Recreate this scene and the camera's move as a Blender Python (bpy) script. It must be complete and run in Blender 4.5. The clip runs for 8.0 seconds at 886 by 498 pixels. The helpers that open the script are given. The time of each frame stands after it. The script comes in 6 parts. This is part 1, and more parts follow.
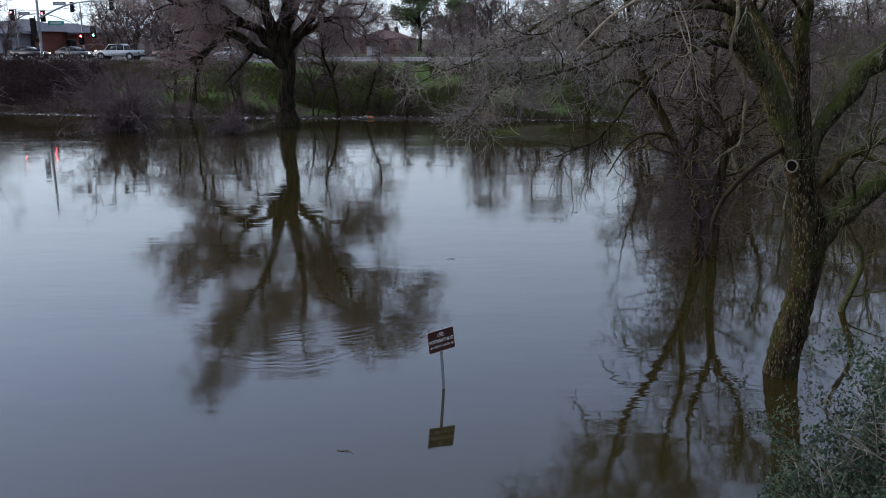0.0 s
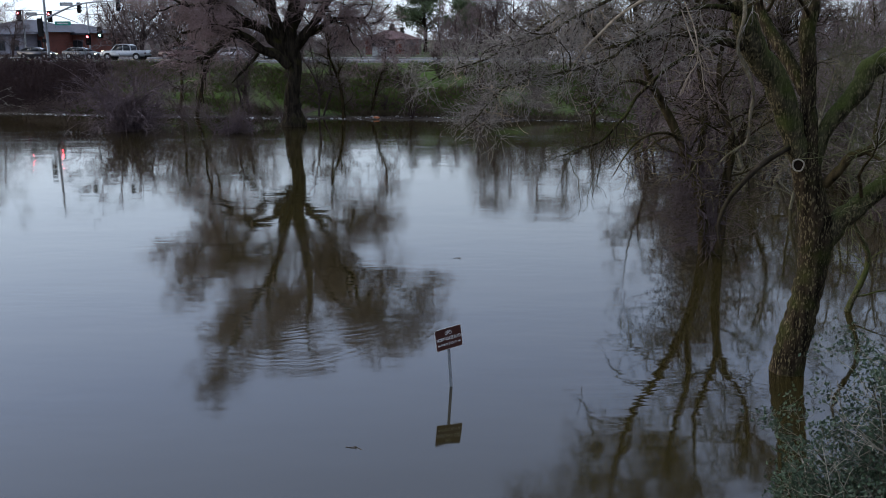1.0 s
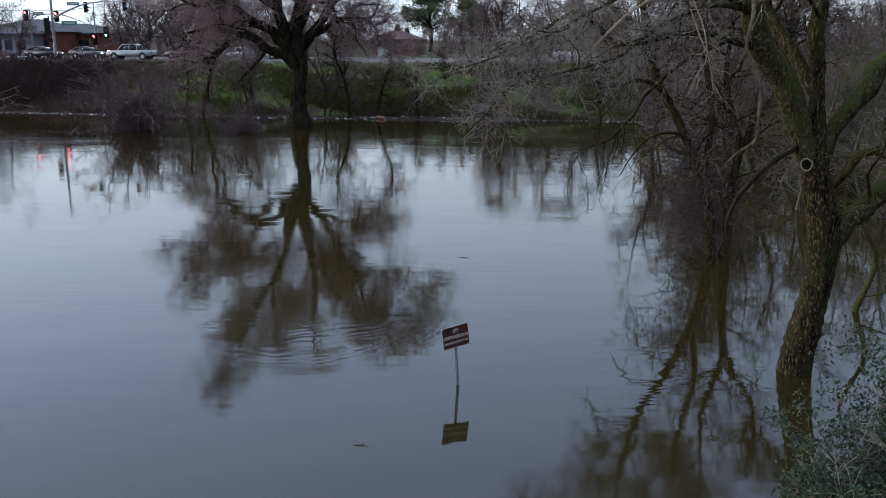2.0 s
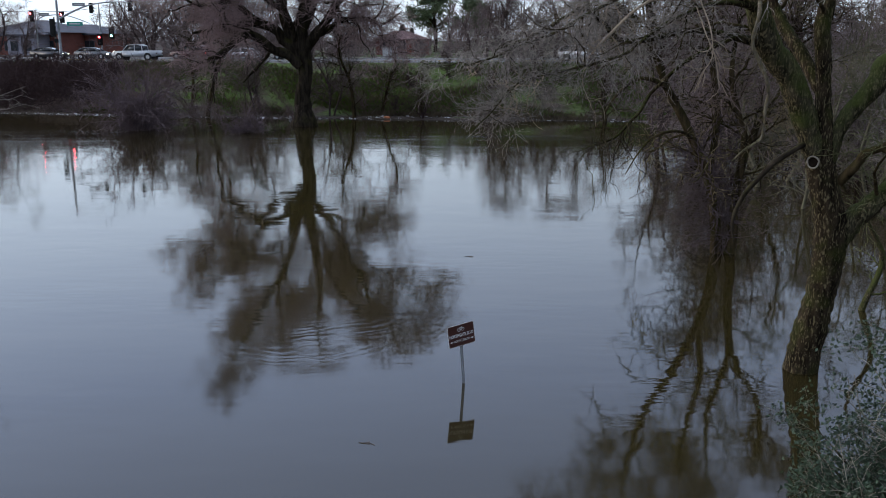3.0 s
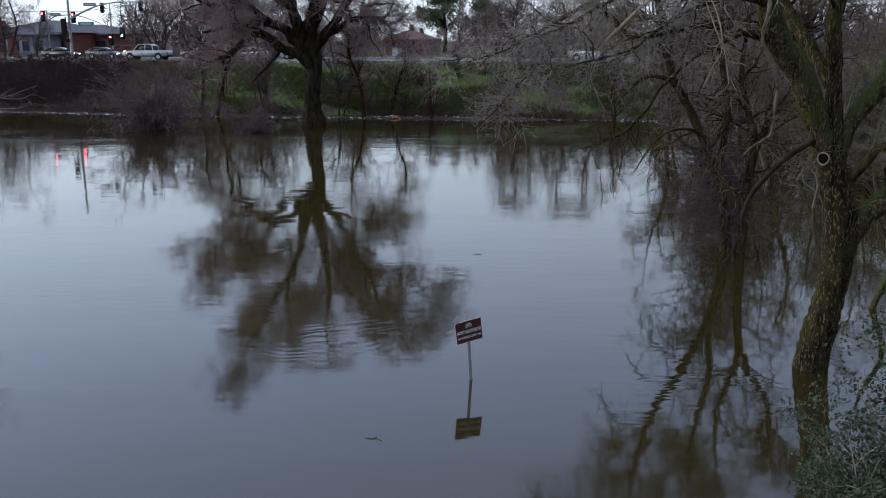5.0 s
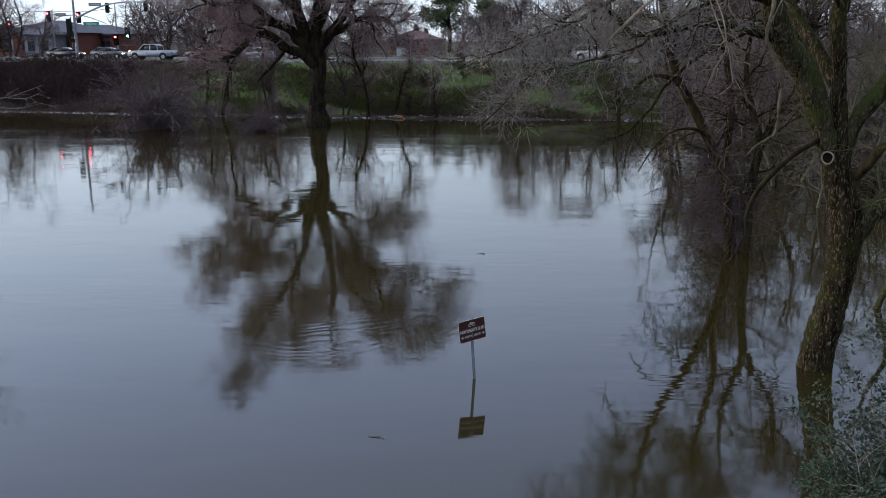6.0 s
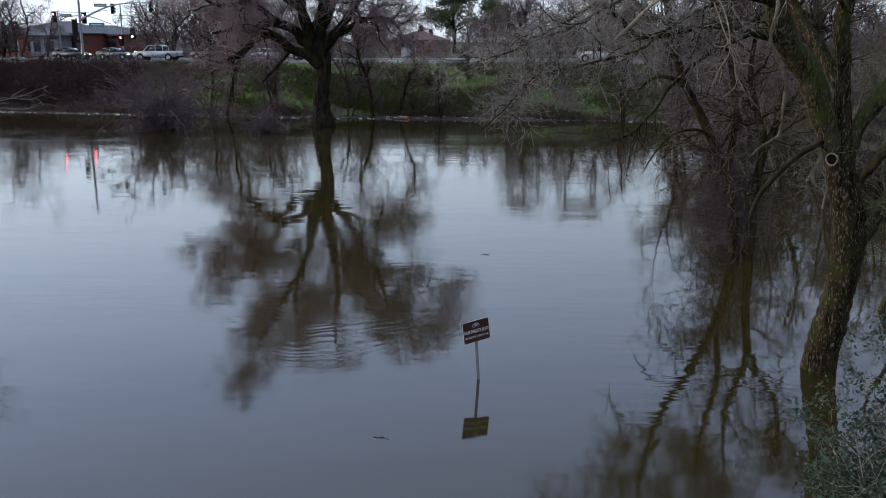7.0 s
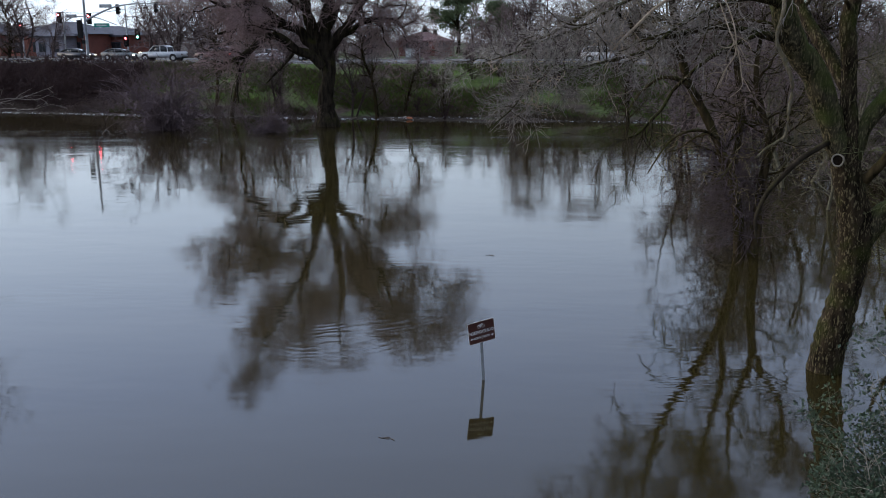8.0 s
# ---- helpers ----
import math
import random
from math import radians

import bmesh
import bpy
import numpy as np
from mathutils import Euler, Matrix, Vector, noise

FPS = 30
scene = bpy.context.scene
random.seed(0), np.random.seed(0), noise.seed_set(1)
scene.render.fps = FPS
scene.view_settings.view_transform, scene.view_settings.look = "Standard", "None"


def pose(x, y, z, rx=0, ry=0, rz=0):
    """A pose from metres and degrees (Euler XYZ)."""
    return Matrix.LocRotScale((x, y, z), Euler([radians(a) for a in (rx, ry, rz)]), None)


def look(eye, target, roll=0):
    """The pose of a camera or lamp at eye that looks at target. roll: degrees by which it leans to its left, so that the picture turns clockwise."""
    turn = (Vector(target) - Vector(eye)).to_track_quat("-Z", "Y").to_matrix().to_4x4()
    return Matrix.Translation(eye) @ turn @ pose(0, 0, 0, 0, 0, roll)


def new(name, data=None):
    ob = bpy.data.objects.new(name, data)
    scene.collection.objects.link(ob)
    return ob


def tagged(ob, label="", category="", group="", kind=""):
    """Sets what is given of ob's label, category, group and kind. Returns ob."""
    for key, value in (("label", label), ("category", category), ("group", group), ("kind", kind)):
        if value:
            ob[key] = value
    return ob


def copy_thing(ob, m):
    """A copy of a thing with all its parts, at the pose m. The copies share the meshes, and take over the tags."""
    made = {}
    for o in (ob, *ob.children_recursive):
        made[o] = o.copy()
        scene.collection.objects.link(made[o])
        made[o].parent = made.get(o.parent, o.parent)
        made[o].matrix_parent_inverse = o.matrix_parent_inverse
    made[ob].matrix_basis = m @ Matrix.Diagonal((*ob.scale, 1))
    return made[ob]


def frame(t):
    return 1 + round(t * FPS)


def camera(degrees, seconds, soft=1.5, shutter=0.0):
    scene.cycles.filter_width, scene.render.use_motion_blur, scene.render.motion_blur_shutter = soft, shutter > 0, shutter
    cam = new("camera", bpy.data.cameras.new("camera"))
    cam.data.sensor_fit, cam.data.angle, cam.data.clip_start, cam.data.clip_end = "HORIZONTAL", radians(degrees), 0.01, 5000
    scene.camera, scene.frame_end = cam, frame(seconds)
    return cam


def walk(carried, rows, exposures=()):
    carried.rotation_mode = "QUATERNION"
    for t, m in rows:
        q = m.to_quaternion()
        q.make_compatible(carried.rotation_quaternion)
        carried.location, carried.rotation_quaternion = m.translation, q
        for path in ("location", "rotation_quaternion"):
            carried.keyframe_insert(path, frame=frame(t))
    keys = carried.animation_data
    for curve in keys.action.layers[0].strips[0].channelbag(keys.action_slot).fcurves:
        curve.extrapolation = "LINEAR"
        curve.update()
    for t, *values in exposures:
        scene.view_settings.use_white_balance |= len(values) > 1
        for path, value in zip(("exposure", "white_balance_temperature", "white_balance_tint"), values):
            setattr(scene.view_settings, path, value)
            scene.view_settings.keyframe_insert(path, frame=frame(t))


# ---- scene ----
cam = camera(53.6, 8.0, soft=0.95)
PATH = [
    (0, (0.052, -0.134, 6.998), (0.047, 1.81, 6.531), -0.1),
    (0.5, (0.012, -0.222, 6.997), (0.003, 1.722, 6.53), -0.0),
    (1, (-0.004, -0.248, 6.981), (-0.02, 1.697, 6.515), -0.1),
    (1.5, (-0.037, -0.26, 6.957), (-0.058, 1.685, 6.492), -0.0),
    (3, (-0.078, -0.267, 6.897), (-0.115, 1.678, 6.433), -0.1),
    (3.5, (-0.079, -0.246, 6.868), (-0.121, 1.699, 6.404), -0.1),
    (4, (-0.07, -0.24, 6.845), (-0.117, 1.705, 6.381), -0.1),
    (4.5, (-0.055, -0.253, 6.822), (-0.108, 1.692, 6.359), -0.1),
    (6, (-0.028, -0.258, 6.773), (-0.096, 1.686, 6.311), -0.1),
    (6.5, (-0.014, -0.285, 6.785), (-0.088, 1.659, 6.324), -0.1),
    (7, (-0.024, -0.305, 6.795), (-0.102, 1.639, 6.334), -0.1),
    (7.5, (-0.048, -0.317, 6.792), (-0.129, 1.627, 6.332), -0.1),
    (8, (-0.052, -0.312, 6.8), (-0.139, 1.633, 6.34), -0.1),
]
walk(cam, [(t, look(eye, aim, roll)) for t, eye, aim, roll in PATH], exposures=[(0.0, 0.0), (8.0, 0.0)])

# ---- world and light: an overcast sky after sunset ----
world = bpy.data.worlds.new("dusk_sky")
scene.world = world
world.use_nodes = True
wn, wl = world.node_tree.nodes, world.node_tree.links
wn.clear()
sky = wn.new("ShaderNodeTexSky")
sky.sky_type = "NISHITA"
sky.sun_disc = False
sky.sun_elevation = radians(12)
sky.sun_rotation = radians(-85)
sky.dust_density = 3.0
soft_sky = wn.new("ShaderNodeHueSaturation")
soft_sky.inputs["Saturation"].default_value = 0.1
wl.new(sky.outputs[0], soft_sky.inputs["Color"])
cloud = wn.new("ShaderNodeMix")
cloud.data_type = "RGBA"
cloud.inputs[0].default_value = 0.8
sky_at = wn.new("ShaderNodeTexCoord")
sky_axes = wn.new("ShaderNodeSeparateXYZ")
wl.new(sky_at.outputs["Generated"], sky_axes.inputs[0])
lift = wn.new("ShaderNodeMapRange")
lift.inputs["From Min"].default_value, lift.inputs["From Max"].default_value = 0.0, 1.0
lift.inputs["To Min"].default_value, lift.inputs["To Max"].default_value = 1.0, 2.95
rise = wn.new("ShaderNodeMath")
rise.operation, rise.use_clamp = "POWER", True
rise.inputs[1].default_value = 0.4
above = wn.new("ShaderNodeMath")
above.operation = "MAXIMUM"
above.inputs[1].default_value = 0.0
wl.new(sky_axes.outputs[2], above.inputs[0])
wl.new(above.outputs[0], rise.inputs[0])
wl.new(rise.outputs[0], lift.inputs["Value"])
overcast = wn.new("ShaderNodeVectorMath")
overcast.operation = "SCALE"
hue = wn.new("ShaderNodeValToRGB")
for k, (at, colour) in enumerate([(0.0, (0.525, 0.59, 0.66)), (0.14, (0.43, 0.515, 0.625)), (0.36, (0.334, 0.435, 0.665)), (0.6, (0.334, 0.43, 0.665)), (1.0, (0.46, 0.5, 0.57))]):
    stop = hue.color_ramp.elements[k] if k < 2 else hue.color_ramp.elements.new(at)
    stop.position, stop.color = at, (*colour, 1)
wl.new(above.outputs[0], hue.inputs[0])
wl.new(hue.outputs[0], overcast.inputs[0])
sunward = wn.new("ShaderNodeVectorMath")
sunward.operation = "DOT_PRODUCT"
sunward.inputs[1].default_value = (-0.87, 0.5, 0.0)
wl.new(sky_at.outputs["Generated"], sunward.inputs[0])
afterglow = wn.new("ShaderNodeMath")
afterglow.operation = "MULTIPLY_ADD"
afterglow.inputs[1].default_value, afterglow.inputs[2].default_value = 5.8, 7.9
wl.new(sunward.outputs["Value"], afterglow.inputs[0])
glow_lift = wn.new("ShaderNodeMath")
glow_lift.operation = "MULTIPLY"
wl.new(lift.outputs[0], glow_lift.inputs[0])
wl.new(afterglow.outputs[0], glow_lift.inputs[1])
wl.new(glow_lift.outputs[0], overcast.inputs["Scale"])
wl.new(overcast.outputs[0], cloud.inputs[7])
wl.new(soft_sky.outputs[0], cloud.inputs[6])
sky_bg = wn.new("ShaderNodeBackground")
sky_bg.inputs[1].default_value = 0.128
wl.new(cloud.outputs[2], sky_bg.inputs[0])
world_out = wn.new("ShaderNodeOutputWorld")
wl.new(sky_bg.outputs[0], world_out.inputs[0])

sun_data = bpy.data.lights.new("sun", "SUN")
sun_data.energy = 1.3
sun_data.angle = radians(40)
sun_data.color = (1.0, 0.84, 0.66)
sun = new("sun", sun_data)
sun.matrix_world = look((-50, 4, 20), (0, 0, 0))

# ---- materials ----


def shader(name, rough=0.8, metal=0.0, spec=0.5):
    m = bpy.data.materials.new(name)
    m.use_nodes = True
    b = m.node_tree.nodes["Principled BSDF"]
    b.inputs["Roughness"].default_value = rough
    b.inputs["Metallic"].default_value = metal
    b.inputs["Specular IOR Level"].default_value = spec
    return m, m.node_tree.nodes, m.node_tree.links, b


def noise_node(n, l, scale, detail=4, coord=None, stretch=None):
    t = n.new("ShaderNodeTexNoise")
    t.inputs["Scale"].default_value = scale
    t.inputs["Detail"].default_value = detail
    c = n.new("ShaderNodeTexCoord").outputs["Object"] if coord is None else coord
    if stretch:
        mp = n.new("ShaderNodeMapping")
        mp.inputs["Scale"].default_value = stretch
        l.new(c, mp.inputs[0])
        c = mp.outputs[0]
    l.new(c, t.inputs["Vector"])
    return t.outputs["Fac"]


def ramp(n, l, fac, stops):
    r = n.new("ShaderNodeValToRGB")
    while len(r.color_ramp.elements) < len(stops):
        r.color_ramp.elements.new(0.5)
    for e, (at, c) in zip(r.color_ramp.elements, stops):
        e.position, e.color = at, (*c, 1) if len(c) == 3 else c
    l.new(fac, r.inputs[0])
    return r.outputs[0]


def blend(n, l, fac, a, b, mode="MIX"):
    m = n.new("ShaderNodeMix")
    m.data_type, m.blend_type = "RGBA", mode
    for socket, v in ((m.inputs[0], fac), (m.inputs[6], a), (m.inputs[7], b)):
        if isinstance(v, (int, float)):
            socket.default_value = v
        elif isinstance(v, tuple):
            socket.default_value = (*v, 1)
        else:
            l.new(v, socket)
    return m.outputs[2]


def relief(n, l, b, height, strength, distance):
    bump = n.new("ShaderNodeBump")
    bump.inputs["Strength"].default_value = strength
    bump.inputs["Distance"].default_value = distance
    l.new(height, bump.inputs["Height"])
    l.new(bump.outputs[0], b.inputs["Normal"])
    return bump


def surface(name, dark, light, scale=6.0, rough=0.8, metal=0.0, bump=0.2, depth=0.01, spec=0.5, stretch=None):
    """A material that varies between two colours at two scales."""
    m, n, l, b = shader(name, rough, metal, spec)
    big = noise_node(n, l, scale * 0.22, 3, stretch=stretch)
    fine = noise_node(n, l, scale * 3, 5, stretch=stretch)
    base = ramp(n, l, fine, [(0.3, dark), (0.7, light)])
    tint = ramp(n, l, big, [(0.3, (0.72, 0.72, 0.72)), (0.7, (1.1, 1.1, 1.1))])
    l.new(blend(n, l, 1.0, base, tint, "MULTIPLY"), b.inputs["Base Color"])
    relief(n, l, b, fine, bump, depth)
    return m


def bark(name, dark, light, moss, lichen=0.62, fissure=1.0, moss_from=0.48):
    """Fissured bark with pale lichen, and moss on the upper sides."""
    m, n, l, b = shader(name, 0.9, 0.0, 0.06)
    ridges = noise_node(n, l, 9 * fissure, 6, stretch=(1, 1, 0.22))
    fine = noise_node(n, l, 40 * fissure, 5)
    patches = noise_node(n, l, 2.2 * fissure, 4)
    blot = noise_node(n, l, 27.0 * fissure, 6, stretch=(1, 1, 0.34))
    base = ramp(n, l, ridges, [(0.36, dark), (0.66, light)])
    pale = ramp(n, l, blot, [(lichen, (0, 0, 0)), (lichen + 0.11, (0.85, 0.85, 0.85))])
    base = blend(n, l, pale, base, (0.135, 0.11, 0.06))
    geo = n.new("ShaderNodeNewGeometry")
    axes = n.new("ShaderNodeSeparateXYZ")
    l.new(geo.outputs["Normal"], axes.inputs[0])
    up = n.new("ShaderNodeMath")
    up.operation = "MULTIPLY_ADD"
    up.inputs[1].default_value = 0.22
    l.new(axes.outputs[2], up.inputs[0])
    l.new(patches, up.inputs[2])
    mossy = ramp(n, l, up.outputs[0], [(moss_from, (0, 0, 0)), (moss_from + 0.3, (0.85, 0.85, 0.85))])
    base = blend(n, l, mossy, base, moss)
    grain = ramp(n, l, fine, [(0.25, (0.7, 0.7, 0.7)), (0.75, (1.15, 1.15, 1.15))])
    l.new(blend(n, l, 1.0, base, grain, "MULTIPLY"), b.inputs["Base Color"])
    relief(n, l, b, ridges, 1.0, 0.045)
    return m


BARK_NEAR = bark("mossy_fissured_bark", (0.0085, 0.0060, 0.0036), (0.0380, 0.0270, 0.0160), (0.0340, 0.0400, 0.0085), 0.53, 1.0, 0.48)
BARK_LIMB = bark("moss_grown_bark", (0.0143, 0.0120, 0.0066), (0.0560, 0.0480, 0.0290), (0.0500, 0.0620, 0.0150), 0.5, 1.0, 0.38)
BARK_PALE = bark("lichen_blotched_bark", (0.06, 0.05, 0.036), (0.24, 0.205, 0.15), (0.05, 0.052, 0.02), 0.46, 1.3, 0.6)
BARK_OAK = bark("dark_oak_bark", (0.0120, 0.0092, 0.0062), (0.0450, 0.0350, 0.0240), (0.0517, 0.0493, 0.0134), 0.75, 0.5, 0.56)
BARK_MID = bark("olive_bark", (0.0170, 0.0127, 0.0068), (0.0678, 0.0497, 0.0246), (0.0396, 0.0397, 0.0090), 0.7, 0.8, 0.5)
TWIG_NEAR = surface("grey_brown_twigs", (0.0871, 0.0744, 0.0649), (0.3766, 0.3321, 0.2930), 5, 0.85, spec=0.1)
TWIG_PALE = surface("pale_dead_twigs", (0.2100, 0.1600, 0.1118), (0.4410, 0.3500, 0.2537), 6, 0.85, spec=0.1)
TWIG_TANGLE = surface("dull_red_brown_shoots", (0.0401, 0.0300, 0.0321), (0.1071, 0.0820, 0.0856), 3, 0.9, spec=0.05)
TWIG_WOOD = surface("grey_brown_wood_twigs", (0.0671, 0.0612, 0.0403), (0.1576, 0.1454, 0.0987), 3, 0.9, spec=0.05)
BARK_HAZE = surface("mauve_brown_bark", (0.05, 0.037, 0.034), (0.12, 0.09, 0.084), 3, 0.9, spec=0.05)
TWIG_SHRUB = surface("grey_shrub_twigs", (0.1469, 0.1339, 0.1037), (0.3456, 0.3110, 0.2506), 6, 0.85, spec=0.1)
TWIG_LICHEN = surface("lichen_green_twigs", (0.055, 0.056, 0.026), (0.16, 0.165, 0.085), 5, 0.9, spec=0.05)
TWIG_FAR = surface("brown_purple_twigs", (0.1275, 0.0992, 0.0944), (0.3028, 0.2390, 0.2295), 2, 0.9, spec=0.05)
TWIG_OLIVE = surface("olive_brown_twigs", (0.0863, 0.0708, 0.0373), (0.2398, 0.1953, 0.1086), 3, 0.9, spec=0.05)
TWIG_OAK = surface("grey_brown_oak_twigs", (0.1930, 0.1349, 0.1270), (0.4760, 0.3376, 0.3210), 2, 0.9, spec=0.05)
TWIG_DARK = surface("dark_bramble_stems", (0.0330, 0.0214, 0.0209), (0.0772, 0.0510, 0.0497), 2, 0.9, spec=0.05)
TWIG_MAUVE = surface("mauve_brush_canes", (0.0869, 0.0652, 0.0694), (0.2173, 0.1631, 0.1702), 3, 0.9, spec=0.05)
TWIG_BRUSH = surface("brown_brush_twigs", (0.0887, 0.0661, 0.0574), (0.2099, 0.1563, 0.1420), 2, 0.9, spec=0.05)
LEAF_SHRUB = surface("grey_green_leaves", (0.0198, 0.0351, 0.0180), (0.0551, 0.0827, 0.0473), 8, 0.6, spec=0.25)
LEAF_DARK = surface("evergreen_leaves", (0.0360, 0.0600, 0.0240), (0.1200, 0.1560, 0.0660), 1.2, 0.6, spec=0.3)
LEAF_PINE = surface("conifer_needles", (0.02, 0.032, 0.024), (0.045, 0.065, 0.05), 1.2, 0.7)
GRASS = surface("winter_grass_blades", (0.04, 0.075, 0.0115), (0.098, 0.15, 0.025), 0.5, 0.8, spec=0.1)
STRAW = surface("dead_grass_blades", (0.0598, 0.0468, 0.0299), (0.1352, 0.1053, 0.0676), 0.6, 0.9, spec=0.1)
ASPHALT = surface("worn_asphalt", (0.049, 0.049, 0.049), (0.085, 0.085, 0.083), 3, 0.75, bump=0.15)
CONCRETE = surface("weathered_concrete", (0.24, 0.235, 0.22), (0.38, 0.37, 0.35), 2, 0.85)
PAINT_LINE = surface("white_road_paint", (0.5, 0.5, 0.48), (0.75, 0.75, 0.72), 4, 0.7)
PAINT_YELLOW = surface("yellow_road_paint", (0.5, 0.34, 0.05), (0.65, 0.45, 0.08), 4, 0.7)
GALV = surface("galvanised_steel", (0.28, 0.30, 0.32), (0.42, 0.44, 0.46), 8, 0.5, 0.6)
BLACK_METAL = surface("black_painted_metal", (0.008, 0.008, 0.008), (0.018, 0.018, 0.018), 5, 0.75, spec=0.15)
SIGN_BROWN = surface("brown_sign_sheeting", (0.0585, 0.0154, 0.0105), (0.0806, 0.0209, 0.0147), 5, 0.5, bump=0.05)
SIGN_WHITE = surface("white_sign_sheeting", (0.62, 0.62, 0.6), (0.78, 0.78, 0.76), 10, 0.45, bump=0.05)
SIGN_GREEN = surface("teal_green_sign_face", (0.02, 0.26, 0.2), (0.04, 0.36, 0.28), 4, 0.5)
BRICK_RED = surface("red_brown_brickwork", (0.1575, 0.0510, 0.0360), (0.2625, 0.0900, 0.0630), 3, 0.9)
STUCCO = surface("grey_stucco", (0.1955, 0.1904, 0.2220), (0.2760, 0.2688, 0.3060), 2, 0.9)
ROOFING = surface("grey_roof_tiles", (0.0450, 0.0451, 0.0567), (0.0850, 0.0854, 0.1040), 4, 0.85)
ROOF_RED = surface("rusty_red_roofing", (0.0762, 0.0360, 0.0336), (0.1414, 0.0698, 0.0624), 3, 0.85)
FASCIA = surface("white_painted_timber", (0.6, 0.6, 0.58), (0.8, 0.8, 0.78), 3, 0.6)
GLASS = surface("dark_window_glass", (0.02, 0.022, 0.025), (0.04, 0.045, 0.05), 1, 0.06, bump=0.0)
RUBBER = surface("black_tyre_rubber", (0.015, 0.015, 0.015), (0.03, 0.03, 0.03), 20, 0.85)
CHROME = surface("silver_alloy", (0.5, 0.5, 0.5), (0.65, 0.65, 0.65), 6, 0.3, 0.9)
LITTER_WHITE = surface("white_plastic_litter", (0.3640, 0.3640, 0.3640), (0.7150, 0.7150, 0.7150), 9, 0.6)
LITTER_ORANGE = surface("orange_plastic", (0.55, 0.16, 0.05), (0.75, 0.26, 0.1), 6, 0.5)
DRIFT = surface("sodden_driftwood", (0.05, 0.04, 0.033), (0.16, 0.135, 0.115), 4, 0.9)
CUT_WOOD = surface("pale_callus_wood", (0.16, 0.135, 0.105), (0.34, 0.30, 0.24), 14, 0.9)
# near-black that stands for the shade inside the knot
HOLLOW_SHADE = surface("painted_hollow_shade", (0.006, 0.0045, 0.0035), (0.016, 0.012, 0.009), 20, 0.95, spec=0.02)


def paint(name, colour):
    return surface(name, tuple(c * 0.85 for c in colour), tuple(min(c * 1.08, 0.85) for c in colour), 1.5, 0.28, 0.0, 0.02)


def lamp_glow(name, colour, strength):
    m, n, l, b = shader(name, 0.3)
    b.inputs["Base Color"].default_value = (*colour, 1)
    b.inputs["Emission Color"].default_value = (*colour, 1)
    b.inputs["Emission Strength"].default_value = strength
    return m


RED_LIGHT = lamp_glow("lit_red_lens", (1.0, 0.035, 0.045), 60.0)
GREEN_LIGHT = lamp_glow("lit_green_lens", (0.25, 1.0, 0.75), 12.0)
HEAD_LIGHT = lamp_glow("lit_headlight", (1.0, 0.9, 0.7), 6.0)
TAIL_LIGHT = lamp_glow("lit_tail_light", (1.0, 0.06, 0.04), 3.0)
DARK_LENS = surface("unlit_lens", (0.03, 0.02, 0.02), (0.05, 0.04, 0.03), 6, 0.3)


